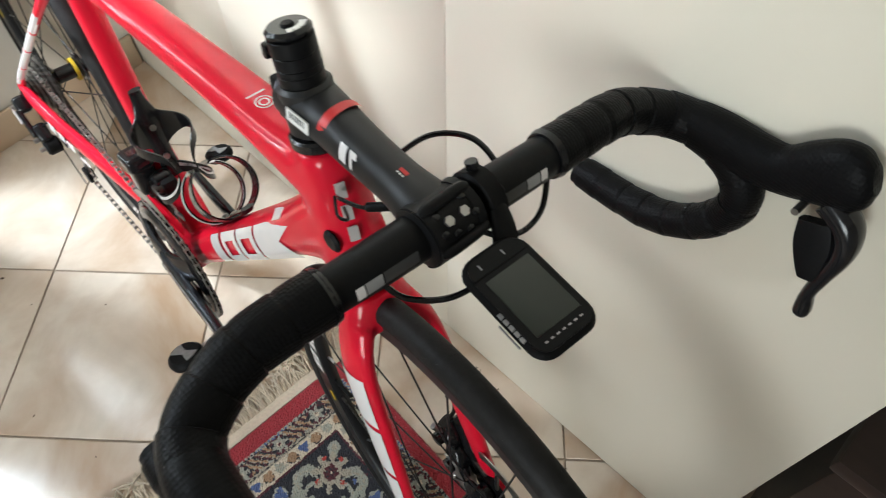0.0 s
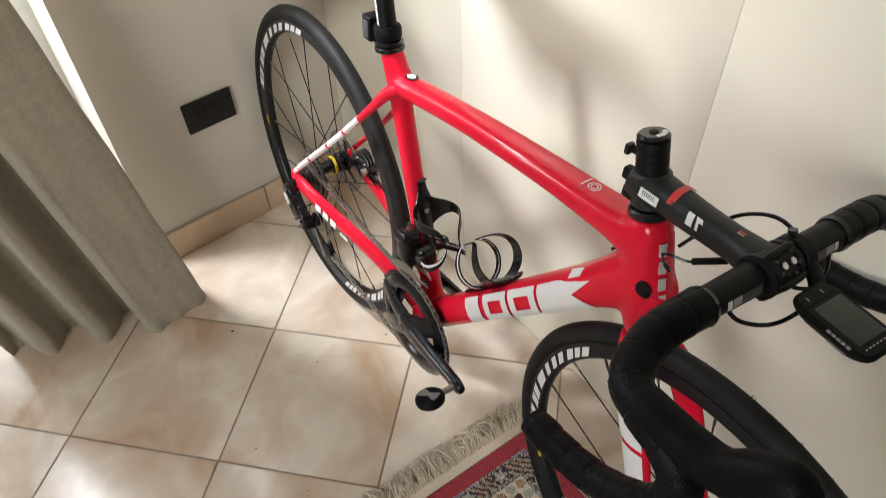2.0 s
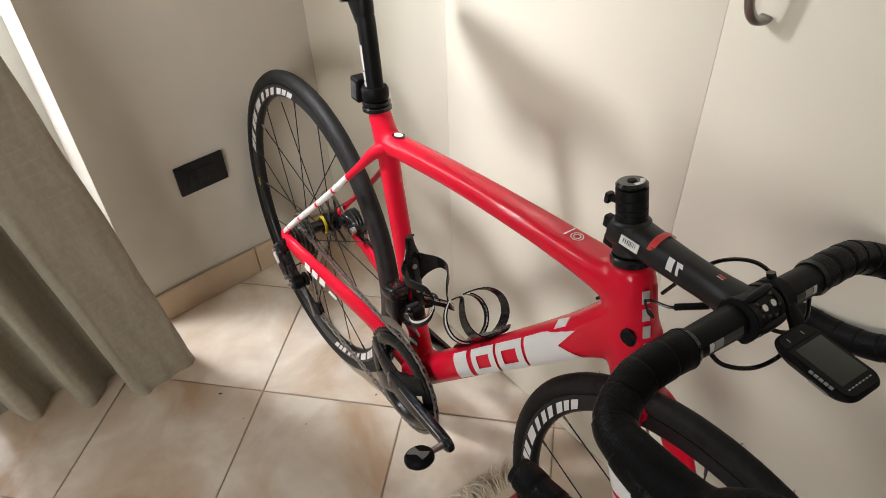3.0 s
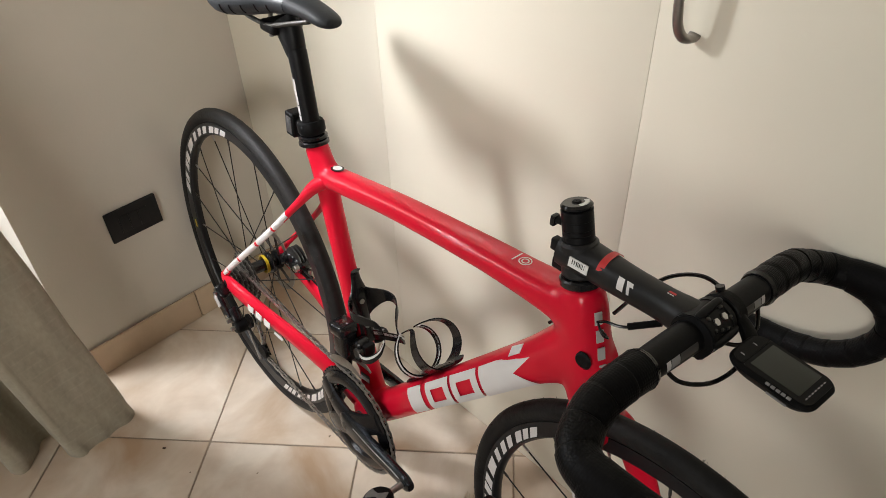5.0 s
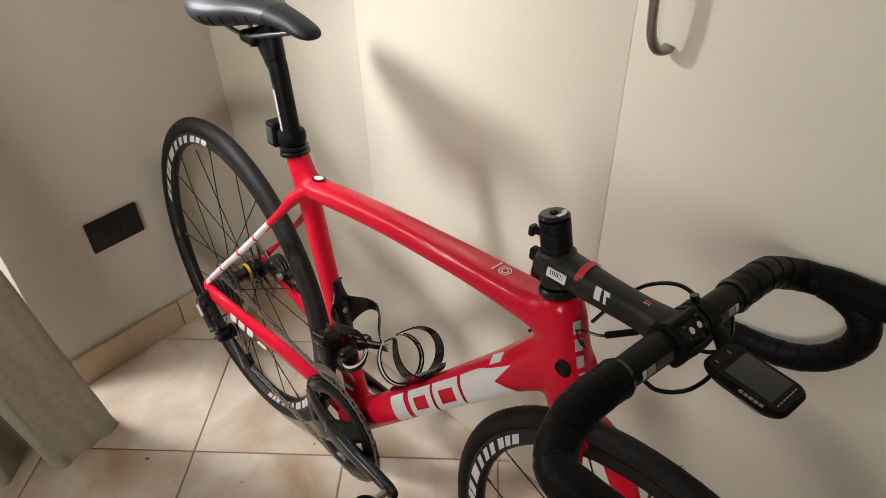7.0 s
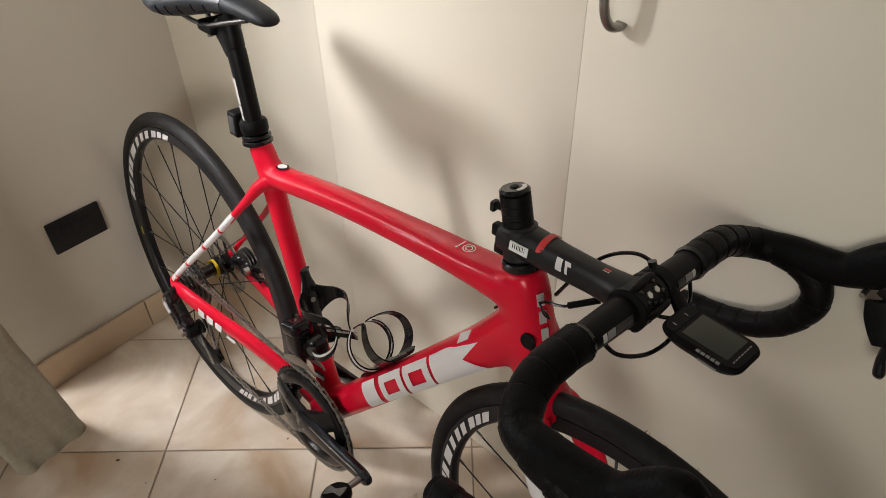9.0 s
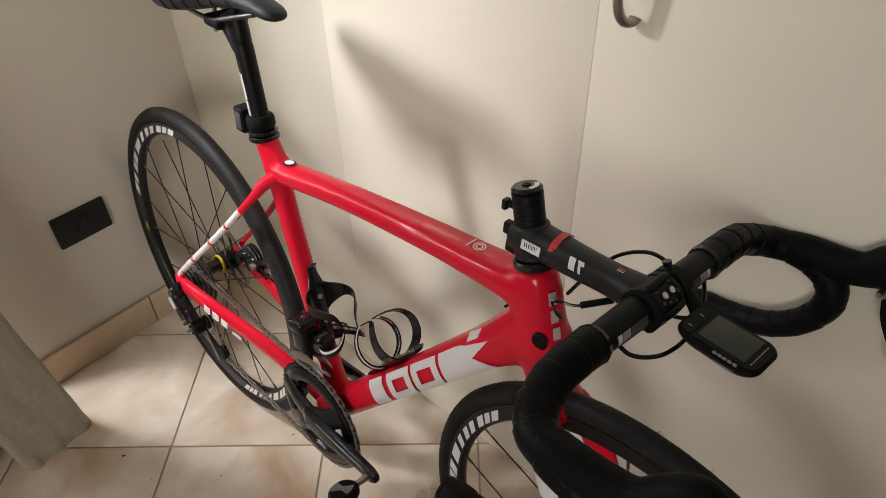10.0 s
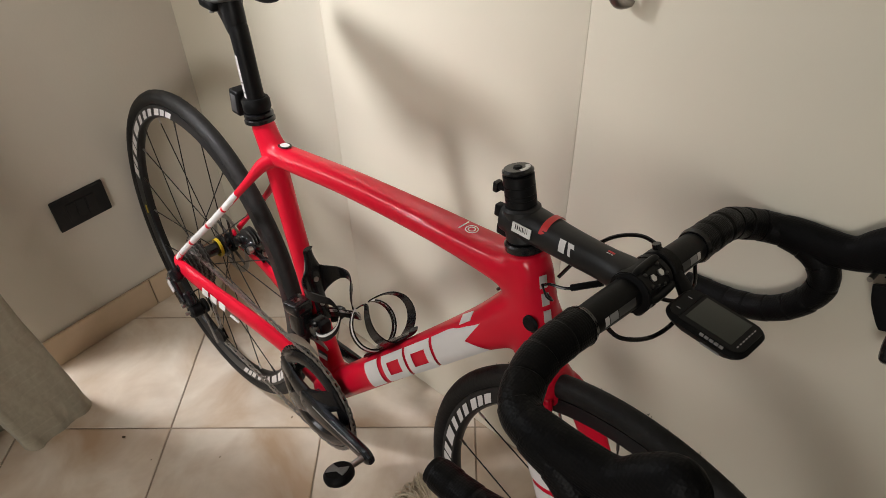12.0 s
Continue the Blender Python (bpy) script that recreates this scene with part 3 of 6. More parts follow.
    part("frame_label", plate([(0.001, 0.001), (0.021, 0.001), (0.021, 0.009), (0.001, 0.009)], 0.0006, frame_at((0.387, -0.0202, 0.345), (1, 0.15, 0), (0, 0, 1))), WHITE_DECAL, st)


frame_parts()


def wheel_set(name, C, front):
    """A wheel: the rim is the part, the rest hangs on it."""
    m = STEER if front else Matrix.Translation(C + Vector((-0.010, 0.004, 0.0012))) @ Matrix.Rotation(radians(-1.5), 4, "Z") @ Matrix.Translation(-C)
    w = part("wheel", moved(revolve([(0.2865, -0.004), (0.290, -0.0085), (0.306, -0.0105), (0.3125, -0.0105), (0.3125, 0.0105), (0.306, 0.0105), (0.290, 0.0085), (0.2865, 0.004)], C, 96, closed=True), m), RIM, bike, f"{name} wheel with a black alloy rim")
    ty = 0.3238 if front else 0.3248
    prof = [(ty + 0.0145 * math.cos(a), 0.0145 * math.sin(a)) for a in np.linspace(radians(-140), radians(140), 15)]
    prof = [(r + (0.0006 if abs(y) < 0.004 else 0), y) for r, y in prof]
    part("tyre", moved(revolve(prof, C, 112), m), RUBBER, w, "slick black rubber tyre")
    part("hub", moved(revolve([(0.003, -0.048), (0.012, -0.048), (0.012, -0.028), (0.024, -0.026), (0.024, -0.022), (0.013, -0.015), (0.013, 0.018), (0.024, 0.024), (0.024, 0.03), (0.012, 0.033), (0.012, 0.048), (0.003, 0.048)], C, 28), m), BLACK_GLOSS, w, "black hub")
    ro, cy = (0.0215, 0.016) if not front else (0.0225, -0.020)
    part("hub_ring", moved(revolve([(ro - 0.003, cy - 0.0032), (ro - 0.001, cy - 0.0028), (ro - 0.001, cy + 0.0028), (ro - 0.003, cy + 0.0032)], C, 28, closed=True), m), YELLOW, w, "yellow ring on the hub")
    n = 20
    for k in range(n):
        t = 2 * math.pi * (k + 0.5) / n
        s = -1 if k % 2 else 1
        lead = (1 if (k // 2) % 2 else -1) * radians(62)
        a = C + Vector((0.0225 * math.cos(t + lead), s * 0.026, 0.0225 * math.sin(t + lead)))
        b = C + Vector((0.2875 * math.cos(t), s * 0.002, 0.2875 * math.sin(t)))
        sp = rod(a, b, 0.00115, 5)
        part("spoke", moved(sp, m), SPOKE, w)
        part("nipple", moved(rod(b, b + (a - b).normalized() * 0.014, 0.0019, 6), m), DARK_STEEL if k % 2 else SILVER, w)
    vt = radians(200 if front else 335)
    d = Vector((math.cos(vt), 0, math.sin(vt)))
    part("valve", moved(rod(C + d * 0.287, C + d * 0.245, 0.0028, 8), m), BLACK_PLASTIC, w)
    # rim marking: blocks along an arc, on both faces
    spots = ((98, 172), (286, 338)) if not front else ((140, 196), (335, 392))
    for a0, a1 in spots:
        strokes = [(0.62, 0.16), (0.50, 0.42), (0.55, 0.14), (0.62, 0.42), (1.05, 0.42), (0.50, 0.42), (0.50, 0.30), (0.50, 0.42), (0.55, 0.16), (0.45, 0.16), (0.55, 0.0)]
        tot = sum(wd + gap for wd, gap in strokes)
        at = a1
        for wd, gap in strokes:
            da = (a1 - a0) * wd / tot
            for s in (-1,):
                y0, y1 = s * 0.0094, s * 0.0112
                bm = revolve([(0.2925, s * 0.0092), (0.3065, s * 0.0110)], C, 5, a0=at - da, a1=at)
                for v in bm.verts:
                    d0 = v.co - C
                    if math.hypot(d0.x, d0.z) > 0.30:
                        v.co = C + Matrix.Rotation(radians(2.8), 3, "Y") @ d0
                for v in bm.verts:
                    v.co.y += s * 0.0007
                part("rim_marking", moved(bm, m), WHITE_DECAL, w)
            at -= da + (a1 - a0) * gap / tot
    for a0 in (186,) if not front else (204,):
        bm = revolve([(0.2935, -0.0094), (0.2995, -0.0104)], C, 3, a0=a0, a1=a0 + 4)
        for v in bm.verts:
            v.co.y -= 0.0007
        part("rim_label", moved(bm, m), YELLOW, w)
    # disc rotor on the left side
    rot_y = 0.046
    bm = revolve([(0.0565, rot_y - 0.0009), (0.070, rot_y - 0.0009), (0.070, rot_y + 0.0009), (0.0565, rot_y + 0.0009)], C, 48, closed=True)
    rotor = part("brake_rotor", moved(bm, m), STEEL, w, "steel disc brake rotor")
    for k in range(6):
        t = 2 * math.pi * k / 6
        part("rotor_arm", moved(rod(C + Vector((0.018 * math.cos(t), rot_y, 0.018 * math.sin(t))), C + Vector((0.058 * math.cos(t + 0.5), rot_y, 0.058 * math.sin(t + 0.5))), 0.0028, 6), m), DARK_STEEL, w)
    part("rotor_carrier", moved(revolve([(0.014, rot_y - 0.004), (0.021, rot_y - 0.004), (0.021, rot_y + 0.004), (0.014, rot_y + 0.004)], C, 24, closed=True), m), BLACK_PLASTIC, w)
    # moulding hairs left on the new tyre
    hair = bmesh.new()
    hr = random.Random(4)
    for k in range(150):
        a, g = hr.uniform(0, 2 * math.pi), hr.choice((-1, 1)) * hr.uniform(radians(10), radians(62))
        o = Vector((math.cos(a) * math.cos(g), math.sin(g), math.sin(a) * math.cos(g)))
        p = C + Vector((math.cos(a), 0, math.sin(a))) * 0.3238 + o * 0.0144
        rod(p, p + (o + Vector((hr.uniform(-0.5, 0.5), hr.uniform(-0.5, 0.5), hr.uniform(-0.5, 0.5)))) * hr.uniform(0.0008, 0.0022), 0.00035, 4, hair)
    tagged(part("rubber_hair", moved(hair, m), RUBBER, w, "short moulding hairs on the tyre"), kind="stuff")
    return w


rear = wheel_set("rear", RA, False)
front = wheel_set("front", FA, True)


def cassette():
    first = None
    for k in range(11):
        r = 0.0205 + 0.0029 * k + (0.0004 * max(0, k - 6) ** 1.4)
        y = -0.0585 + 0.0033 * k
        n = 11 + int(k * 1.75)
        bm = bmesh.new()
        out = []
        for j in range(n * 4):
            t = 2 * math.pi * j / (n * 4)
            rr = r + (0.0022 if j % 4 in (0, 1) else -0.0012)
            out.append((rr * math.cos(t), rr * math.sin(t)))
        plate(out, 0.0016, Matrix.Translation((RA.x, y, RA.z)) @ Matrix.Rotation(radians(90), 4, "X"), bm)
        o = part("sprocket", bm, STEEL if k % 2 else DARK_STEEL, rear)
    part("lockring", moved(disc((0, 0, 0), 0.018, -0.0645, -0.0600), Matrix.Translation(RA)), SILVER, rear)
    part("freehub", moved(disc((0, 0, 0), 0.021, -0.058, -0.022), Matrix.Translation(RA)), DARK_STEEL, rear)
    for s in (-1, 1):
        part("axle_end", moved(disc((0, 0, 0), 0.0085, min(s * 0.062, s * 0.0745), max(s * 0.062, s * 0.0745), bevel=0.002), Matrix.Translation(RA + Vector((-0.004, 0, 0.0)))), BLACK_PLASTIC, bike)


cassette()


def drivetrain():
    c = Vector((0.406, 0, 0.272))
    CA = radians(10)

    def gear(r, n, y, th, inner):
        bm = bmesh.new()
        cnt = n * 4
        lay = []
        for yy in (y, y + th):
            o, i = [], []
            for j in range(cnt):
                t = 2 * math.pi * j / cnt
                rr = r + (0.0025 if j % 4 in (0, 1) else -0.0022)
                o.append(bm.verts.new((c.x + rr * math.cos(t), yy, c.z + rr * math.sin(t))))
                i.append(bm.verts.new((c.x + inner * math.cos(t), yy, c.z + inner * math.sin(t))))
            lay.append((o, i))
        (o0, i0), (o1, i1) = lay
        for j in range(cnt):
            k = (j + 1) % cnt
            for q in ((o0[j], o0[k], i0[k], i0[j]), (o1[j], i1[j], i1[k], o1[k]), (o0[j], o1[j], o1[k], o0[k]), (i0[j], i0[k], i1[k], i1[j])):
                bm.faces.new(q)
        bmesh.ops.recalc_face_normals(bm, faces=bm.faces)
        return bm
    crank = part("crankset", sweep([(c.x - 0.024, -0.060, c.z, 0.005, 0.015), (c.x - 0.010, -0.062, c.z, 0.0075, 0.0235), (c.x + 0.03 * math.cos(CA), -0.065, c.z + 0.03 * math.sin(CA), 0.0085, 0.0230), (c.x + 0.09 * math.cos(CA), -0.069, c.z + 0.09 * math.sin(CA), 0.0090, 0.0175),
                              (c.x + 0.15 * math.cos(CA), -0.073, c.z + 0.15 * math.sin(CA), 0.0085, 0.0135), (c.x + 0.178 * math.cos(CA), -0.076, c.z + 0.178 * math.sin(CA), 0.008, 0.0145), (c.x + 0.190 * math.cos(CA), -0.0765, c.z + 0.190 * math.sin(CA), 0.006, 0.008)], 16, power=3.0), CRANK, bike, "grey anodised crank arm and chainset")
    part("chainring", gear(0.1035, 52, -0.0475, 0.003, 0.071), RING_M, crank, "large black chainring")
    part("ring_face", revolve([(0.0715, -0.0480), (0.0745, -0.0535), (0.0820, -0.0555), (0.0915, -0.0540), (0.0975, -0.0500), (0.0978, -0.0480)], c, 72), BLACK_GLOSS, crank, "domed gloss black face of the chainring")
    part("chainring", gear(0.072, 36, -0.0385, 0.0025, 0.056), RING_M, crank, "small chainring")
    for t in (CA + radians(28), CA - radians(28), CA + radians(150), CA - radians(150)):
        a = c + Vector((0.012 * math.cos(t), -0.058, 0.012 * math.sin(t)))
        mid = c + Vector((0.05 * math.cos(t), -0.057, 0.05 * math.sin(t)))
        b = c + Vector((0.092 * math.cos(t), -0.051, 0.092 * math.sin(t)))
        part("spider_arm", sweep([(*a, 0.007, 0.026), (*mid, 0.007, 0.021), (*b, 0.0050, 0.020)], 12, power=2.6), RING_M, crank)
    nrm = Vector((-math.sin(CA), 0, math.cos(CA)))

    def on_crank(d, h, y):
        return Vector((c.x + d * math.cos(CA), y, c.z + d * math.sin(CA))) + nrm * h
    part("crank_face", sweep([(*on_crank(0.030, 0.0150, -0.0728), 0.0008, 0.0010), (*on_crank(0.090, 0.0105, -0.0772), 0.0010, 0.0014), (*on_crank(0.150, 0.0078, -0.0808), 0.0010, 0.0014), (*on_crank(0.168, 0.0070, -0.0826), 0.0006, 0.0008)], 10), SILVER, crank, "bright bevel along the crank")
    part("crank_groove", sweep([(*on_crank(0.035, -0.004, -0.0735), 0.0006, 0.0050), (*on_crank(0.085, -0.003, -0.0776), 0.0006, 0.0040), (*on_crank(0.140, -0.002, -0.0808), 0.0006, 0.0022)], 10), BLACK_GLOSS, crank)
    for k in range(7):
        part("crank_marking", sweep([(*on_crank(0.050 + 0.0085 * k, -0.0085, -0.0738 - 0.0006 * k), 0.0006, 0.0020), (*on_crank(0.0555 + 0.0085 * k, -0.0085, -0.0741 - 0.0006 * k), 0.0006, 0.0020)], 8, smooth=False), GREY_DECAL, crank)
    part("crank_bolt", moved(disc((0, 0, 0), 0.0105, -0.071, -0.066, bevel=0.002), Matrix.Translation(c)), DARK_STEEL, crank)
    part("left_crank", sweep([(c.x + 0.01, 0.062, c.z, 0.0065, 0.019), (c.x - 0.09 * math.cos(CA), 0.068, c.z - 0.09 * math.sin(CA), 0.008, 0.0135), (c.x - 0.182 * math.cos(CA), 0.076, c.z - 0.182 * math.sin(CA), 0.0065, 0.012)], 14, power=3.0), CRANK, bike)
    part("axle", rod(c + Vector((0, -0.06, 0)), c + Vector((0, 0.06, 0)), 0.012, 16), DARK_STEEL, crank)

    def pedal(s):
        e = c + Vector((s * 0.175 * math.cos(CA), -s * 0.078, s * 0.175 * math.sin(CA)))
        q = e + Vector((0.0, -s * 0.052, 0.004))
        p = part("pedal", moved(revolve([(0.0005, -0.009), (0.020, -0.009), (0.0240, -0.005), (0.0250, 0.0), (0.0240, 0.005), (0.020, 0.009), (0.0005, 0.009)], (0, 0, 0), 28), Matrix.Translation(q) @ Matrix.Rotation(radians(-22), 4, "Y") @ Matrix.Rotation(radians(90), 4, "X") @ Matrix.Diagonal((1, 1, 1, 1))), BLACK_PLASTIC, bike, "round black clipless pedal")
        part("pedal_axle", rod(e, e + Vector((0, -s * 0.03, 0.002)), 0.0062, 12, r2=0.005), STEEL, p)
        for f in (-1, 1):
            bow = plate([(-0.016, -0.010), (0.0, -0.0035), (0.016, -0.010), (0.018, 0.0), (0.016, 0.010), (0.0, 0.0035), (-0.016, 0.010), (-0.018, 0.0)], 0.0015 * 1, Matrix.Translation(q) @ Matrix.Rotation(radians(-22), 4, "Y") @ Matrix.Translation((0, 0, 0.0088 if f > 0 else -0.0103)) @ Matrix.Rotation(radians(20), 4, "Z"))
            part("bow_tie_plate", bow, PEDAL_GREY, p)
    pedal(1)
    pedal(-1)
    # chain as links: round the ring, over the cassette, through the derailleur
    y_f, y_r = -0.046, -0.043
    rr, rs = 0.1045, 0.034
    j1, j2 = Vector((0.048, -0.062, 0.264)), Vector((0.094, -0.066, 0.210))
    path = []
    for a in np.linspace(105, -95, 40):
        path.append((c.x + rr * math.cos(radians(a)), y_f, c.z + rr * math.sin(radians(a))))
    path.append((j2.x + 0.004, j2.y + 0.012, j2.z - 0.018))
    path.append((j2.x - 0.016, j2.y + 0.012, j2.z - 0.006))
    path.append((j2.x - 0.006, j2.y + 0.013, j2.z + 0.018))
    path.append((j1.x + 0.019, j1.y + 0.014, j1.z - 0.01))
    path.append((j1.x + 0.014, j1.y + 0.016, j1.z + 0.014))
    for a in np.linspace(-60, -255, 22):
        path.append((RA.x + rs * math.cos(radians(a)), y_r, RA.z + rs * math.sin(radians(a))))
    P = [Vector(p) for p in path] + [Vector(path[0])]
    pts, step, carry = [], 0.0127, 0.0
    for a, b in zip(P, P[1:]):
        ln = (b - a).length
        d = carry
        while d < ln:
            pts.append(a.lerp(b, d / ln))
            d += step
        carry = d - ln
    bm = bmesh.new()
    for k, (a, b) in enumerate(zip(pts, pts[1:] + pts[:1])):
        if (b - a).length > 0.03:
            continue
        off = 0.0028 if k % 2 else 0.0019
        for s in (-1, 1):
            o = Vector((0, s * off, 0))
            sweep([(*(a + o), 0.0008, 0.0048), (*((a + b) / 2 + o), 0.0008, 0.0032), (*(b + o), 0.0008, 0.0048)], 6, bm=bm, smooth=False)
        rod(a - Vector((0, 0.0036, 0)), a + Vector((0, 0.0036, 0)), 0.0026, 6, bm)
    tagged(part("chain", bm, CHAIN_M, bike, "dark oily bicycle chain of many links"), kind="stuff")
    # rear derailleur
    slope = Matrix.Rotation(radians(45), 4, "Y")

    def block(x, y, z, lx, ly, lz, bevel):
        return moved(box(-lx / 2, lx / 2, -ly / 2, ly / 2, -lz / 2, lz / 2, bevel, 3), Matrix.Translation((x, y, z)) @ slope)
    rd = part("rear_derailleur", block(-0.008, -0.083, 0.320, 0.030, 0.024, 0.028, 0.008), BLACK_GLOSS, bike, "black electronic rear derailleur")
    part("outer_link", block(0.014, -0.094, 0.298, 0.052, 0.009, 0.024, 0.004), BLACK_GLOSS, rd)
    part("derailleur_cap", block(0.002, -0.0995, 0.309, 0.026, 0.003, 0.015, 0.0013), GREY_LIGHT, rd, "silver plate")
    part("motor_body", block(0.032, -0.082, 0.282, 0.034, 0.022, 0.030, 0.008), BLACK_GLOSS, rd)
    part("lower_knuckle", moved(disc((0, 0, 0), 0.0155, -0.092, -0.066, bevel=0.004), Matrix.Translation((0.047, 0, 0.263))), BLACK_PLASTIC, rd)
    for x, z in ((-0.008, 0.322), (0.036, 0.276), (0.047, 0.263)):
        part("pivot_bolt", moved(disc((0, 0, 0), 0.0042, -0.1010, -0.0900, 14), Matrix.Translation((x, 0, z))), STEEL, rd)
    part("derailleur_wire", sweep([(0.034, -0.078, 0.296, 0.0015, 0.0015), (0.052, -0.072, 0.314, 0.0015, 0.0015), (0.066, -0.066, 0.326, 0.0015, 0.0015)], 8), BLACK_PLASTIC, rd)
    part("hanger", sweep([(-0.012, -0.072, 0.332, 0.004, 0.010), (-0.026, -0.074, 0.312, 0.004, 0.010)], 10, smooth=False), BLACK_MATT, rd)
    for yy in (-0.069, -0.049):
        part("cage_plate", sweep([(j1.x - 0.006, yy, j1.z + 0.012, 0.0012, 0.010), (*((j1 + j2) / 2).xz[:1], yy, (j1.z + j2.z) / 2, 0.0012, 0.008), (j2.x + 0.004, yy, j2.z - 0.012, 0.0012, 0.011)], 10), CRANK, rd)
    for j in (j1, j2):
        part("jockey_wheel", moved(disc((0, 0, 0), 0.0155, -0.062, -0.056, 22), Matrix.Translation((j.x, 0, j.z))), BLACK_PLASTIC, rd)
    # front derailleur: motor box and cage
    fd = part("front_derailleur", box(0.336, 0.372, -0.058, -0.028, 0.392, 0.446, 0.009, 3), BLACK_GLOSS, bike, "black electronic front derailleur")
    part("derailleur_cover", moved(box(-0.020, 0.020, -0.0185, 0.0185, -0.012, 0.012, 0.009, 4), Matrix.Translation((0.352, -0.044, 0.449)) @ Matrix.Rotation(radians(-12), 4, "Y")), BLACK_GLOSS, fd)
    part("cover_mark", moved(box(-0.006, 0.008, -0.008, 0.004, 0.0118, 0.0124, 0.0002), Matrix.Translation((0.352, -0.044, 0.449)) @ Matrix.Rotation(radians(-12), 4, "Y")), LENS_RED, fd, "dark red mark")
    part("derailleur_wire", sweep([(0.338, -0.030, 0.400, 0.0016, 0.0016), (0.322, -0.026, 0.396, 0.0016, 0.0016), (0.318, -0.020, 0.372, 0.0016, 0.0016), (0.345, -0.012, 0.340, 0.0016, 0.0016)], 8), BLACK_PLASTIC, fd)
    for x, z in ((0.386, 0.430), (0.388, 0.404)):
        part("bracket_lug", moved(disc((0, 0, 0), 0.0095, -0.044, -0.020, bevel=0.003), Matrix.Translation((x, 0, z))), BLACK_GLOSS, fd)
    part("clamp_bolt", moved(disc((0, 0, 0), 0.008, -0.048, -0.036), Matrix.Translation((0.392, 0.0, 0.420))), DARK_STEEL, fd)
    part("bracket", box(0.372, 0.404, -0.038, -0.016, 0.408, 0.434, 0.005), BLACK_MATT, fd)
    for yy in (-0.056, -0.036):
        part("cage_plate", sweep([(0.322, yy, 0.362, 0.0012, 0.004), (0.345, yy, 0.377, 0.0012, 0.009), (0.375, yy, 0.388, 0.0012, 0.010), (0.402, yy, 0.389, 0.0012, 0.006), (0.415, yy, 0.385, 0.0012, 0.003)], 10), STEEL, fd, "steel chain guide plate")
    part("linkage", box(0.342, 0.372, -0.05, -0.034, 0.385, 0.424, 0.004), DARK_STEEL, fd)
    fd.location = (0.012, 0.009, 0.008)


drivetrain()


def calipers():
    body = sweep([(0.040, 0.050, 0.372, 0.011, 0.012), (0.052, 0.050, 0.380, 0.016, 0.017), (0.068, 0.050, 0.386, 0.016, 0.018), (0.080, 0.050, 0.388, 0.011, 0.013), (0.094, 0.050, 0.388, 0.016, 0.017), (0.108, 0.050, 0.384, 0.013, 0.013)], 14, power=4)
    for x in (0.058, 0.096):
        sweep([(x, 0.028, 0.388, 0.0105, 0.0105), (x, 0.032, 0.388, 0.0115, 0.0115), (x, 0.072, 0.388, 0.0105, 0.0105)], 14, side=(1, 0, 0), smooth=False, bm=body)
    r = part("rear_caliper", body, BLACK_GLOSS, bike, "black disc brake caliper")
    for y in (0.040, 0.047, 0.054):
        part("caliper_fin", sweep([(0.060, y, 0.404, 0.0012, 0.005), (0.078, y, 0.414, 0.0012, 0.010), (0.098, y, 0.412, 0.0012, 0.008), (0.110, y, 0.404, 0.0012, 0.003)], 8, power=4), DARK_STEEL, r)
    part("caliper_mount", sweep([(0.036, 0.058, 0.352, 0.006, 0.010), (0.074, 0.058, 0.360, 0.007, 0.010), (0.114, 0.056, 0.358, 0.006, 0.008)], 10), BLACK_PLASTIC, r)
    for x in (0.044, 0.110):
        part("caliper_bolt", rod((x, 0.058, 0.352), (x, 0.058, 0.378), 0.0042, 10), STEEL, r)
    part("banjo", moved(disc((0, 0, 0), 0.007, 0.026, 0.036), Matrix.Translation((0.105, 0, 0.392))), STEEL, r)
    C = STEER @ Matrix.Translation((0.015, 0, -0.028))
    body = sweep([(0.886, 0.040, 0.426, 0.009, 0.009), (0.892, 0.042, 0.417, 0.0155, 0.015), (0.899, 0.042, 0.405, 0.0150, 0.015), (0.905, 0.041, 0.394, 0.0095, 0.011), (0.914, 0.042, 0.380, 0.0160, 0.016), (0.922, 0.043, 0.364, 0.0155, 0.015), (0.930, 0.043, 0.350, 0.010, 0.011)], 14, power=4)
    for x, z, r in ((0.893, 0.414, 0.0085), (0.917, 0.374, 0.0095)):
        sweep([(x, 0.020, z, r, r), (x, 0.024, z, r, r), (x, 0.060, z, r, r)], 14, side=(1, 0, 0), smooth=False, bm=body)
    f = part("front_caliper", moved(body, C), BLACK_GLOSS, bike, "black disc brake caliper")
    for y in (0.026, 0.033, 0.040, 0.047):
        part("caliper_fin", moved(sweep([(0.908, y, 0.385, 0.0012, 0.006), (0.922, y, 0.372, 0.0012, 0.012), (0.942, y, 0.352, 0.0012, 0.010), (0.950, y, 0.342, 0.0012, 0.004)], 8, power=4), C), SILVER, f)
    for x, z in ((0.890, 0.421), (0.934, 0.346)):
        part("caliper_bolt", moved(rod((x, 0.030, z), (x - 0.008, 0.024, z + 0.010), 0.0042, 10), C), STEEL, f)
    part("caliper_mount", moved(sweep([(0.900, 0.050, 0.440, 0.007, 0.010), (0.922, 0.050, 0.405, 0.008, 0.012), (0.944, 0.052, 0.366, 0.006, 0.010)], 10), C), BLACK_PLASTIC, f)
    part("caliper_hose", moved(sweep([(0.886, 0.044, 0.430, 0.0026, 0.0026), (0.888, 0.050, 0.448, 0.0026, 0.0026), (0.882, 0.052, 0.475, 0.0026, 0.0026), (0.868, 0.049, 0.505, 0.0026, 0.0026)], 8), C), BLACK_PLASTIC, f)


calipers()


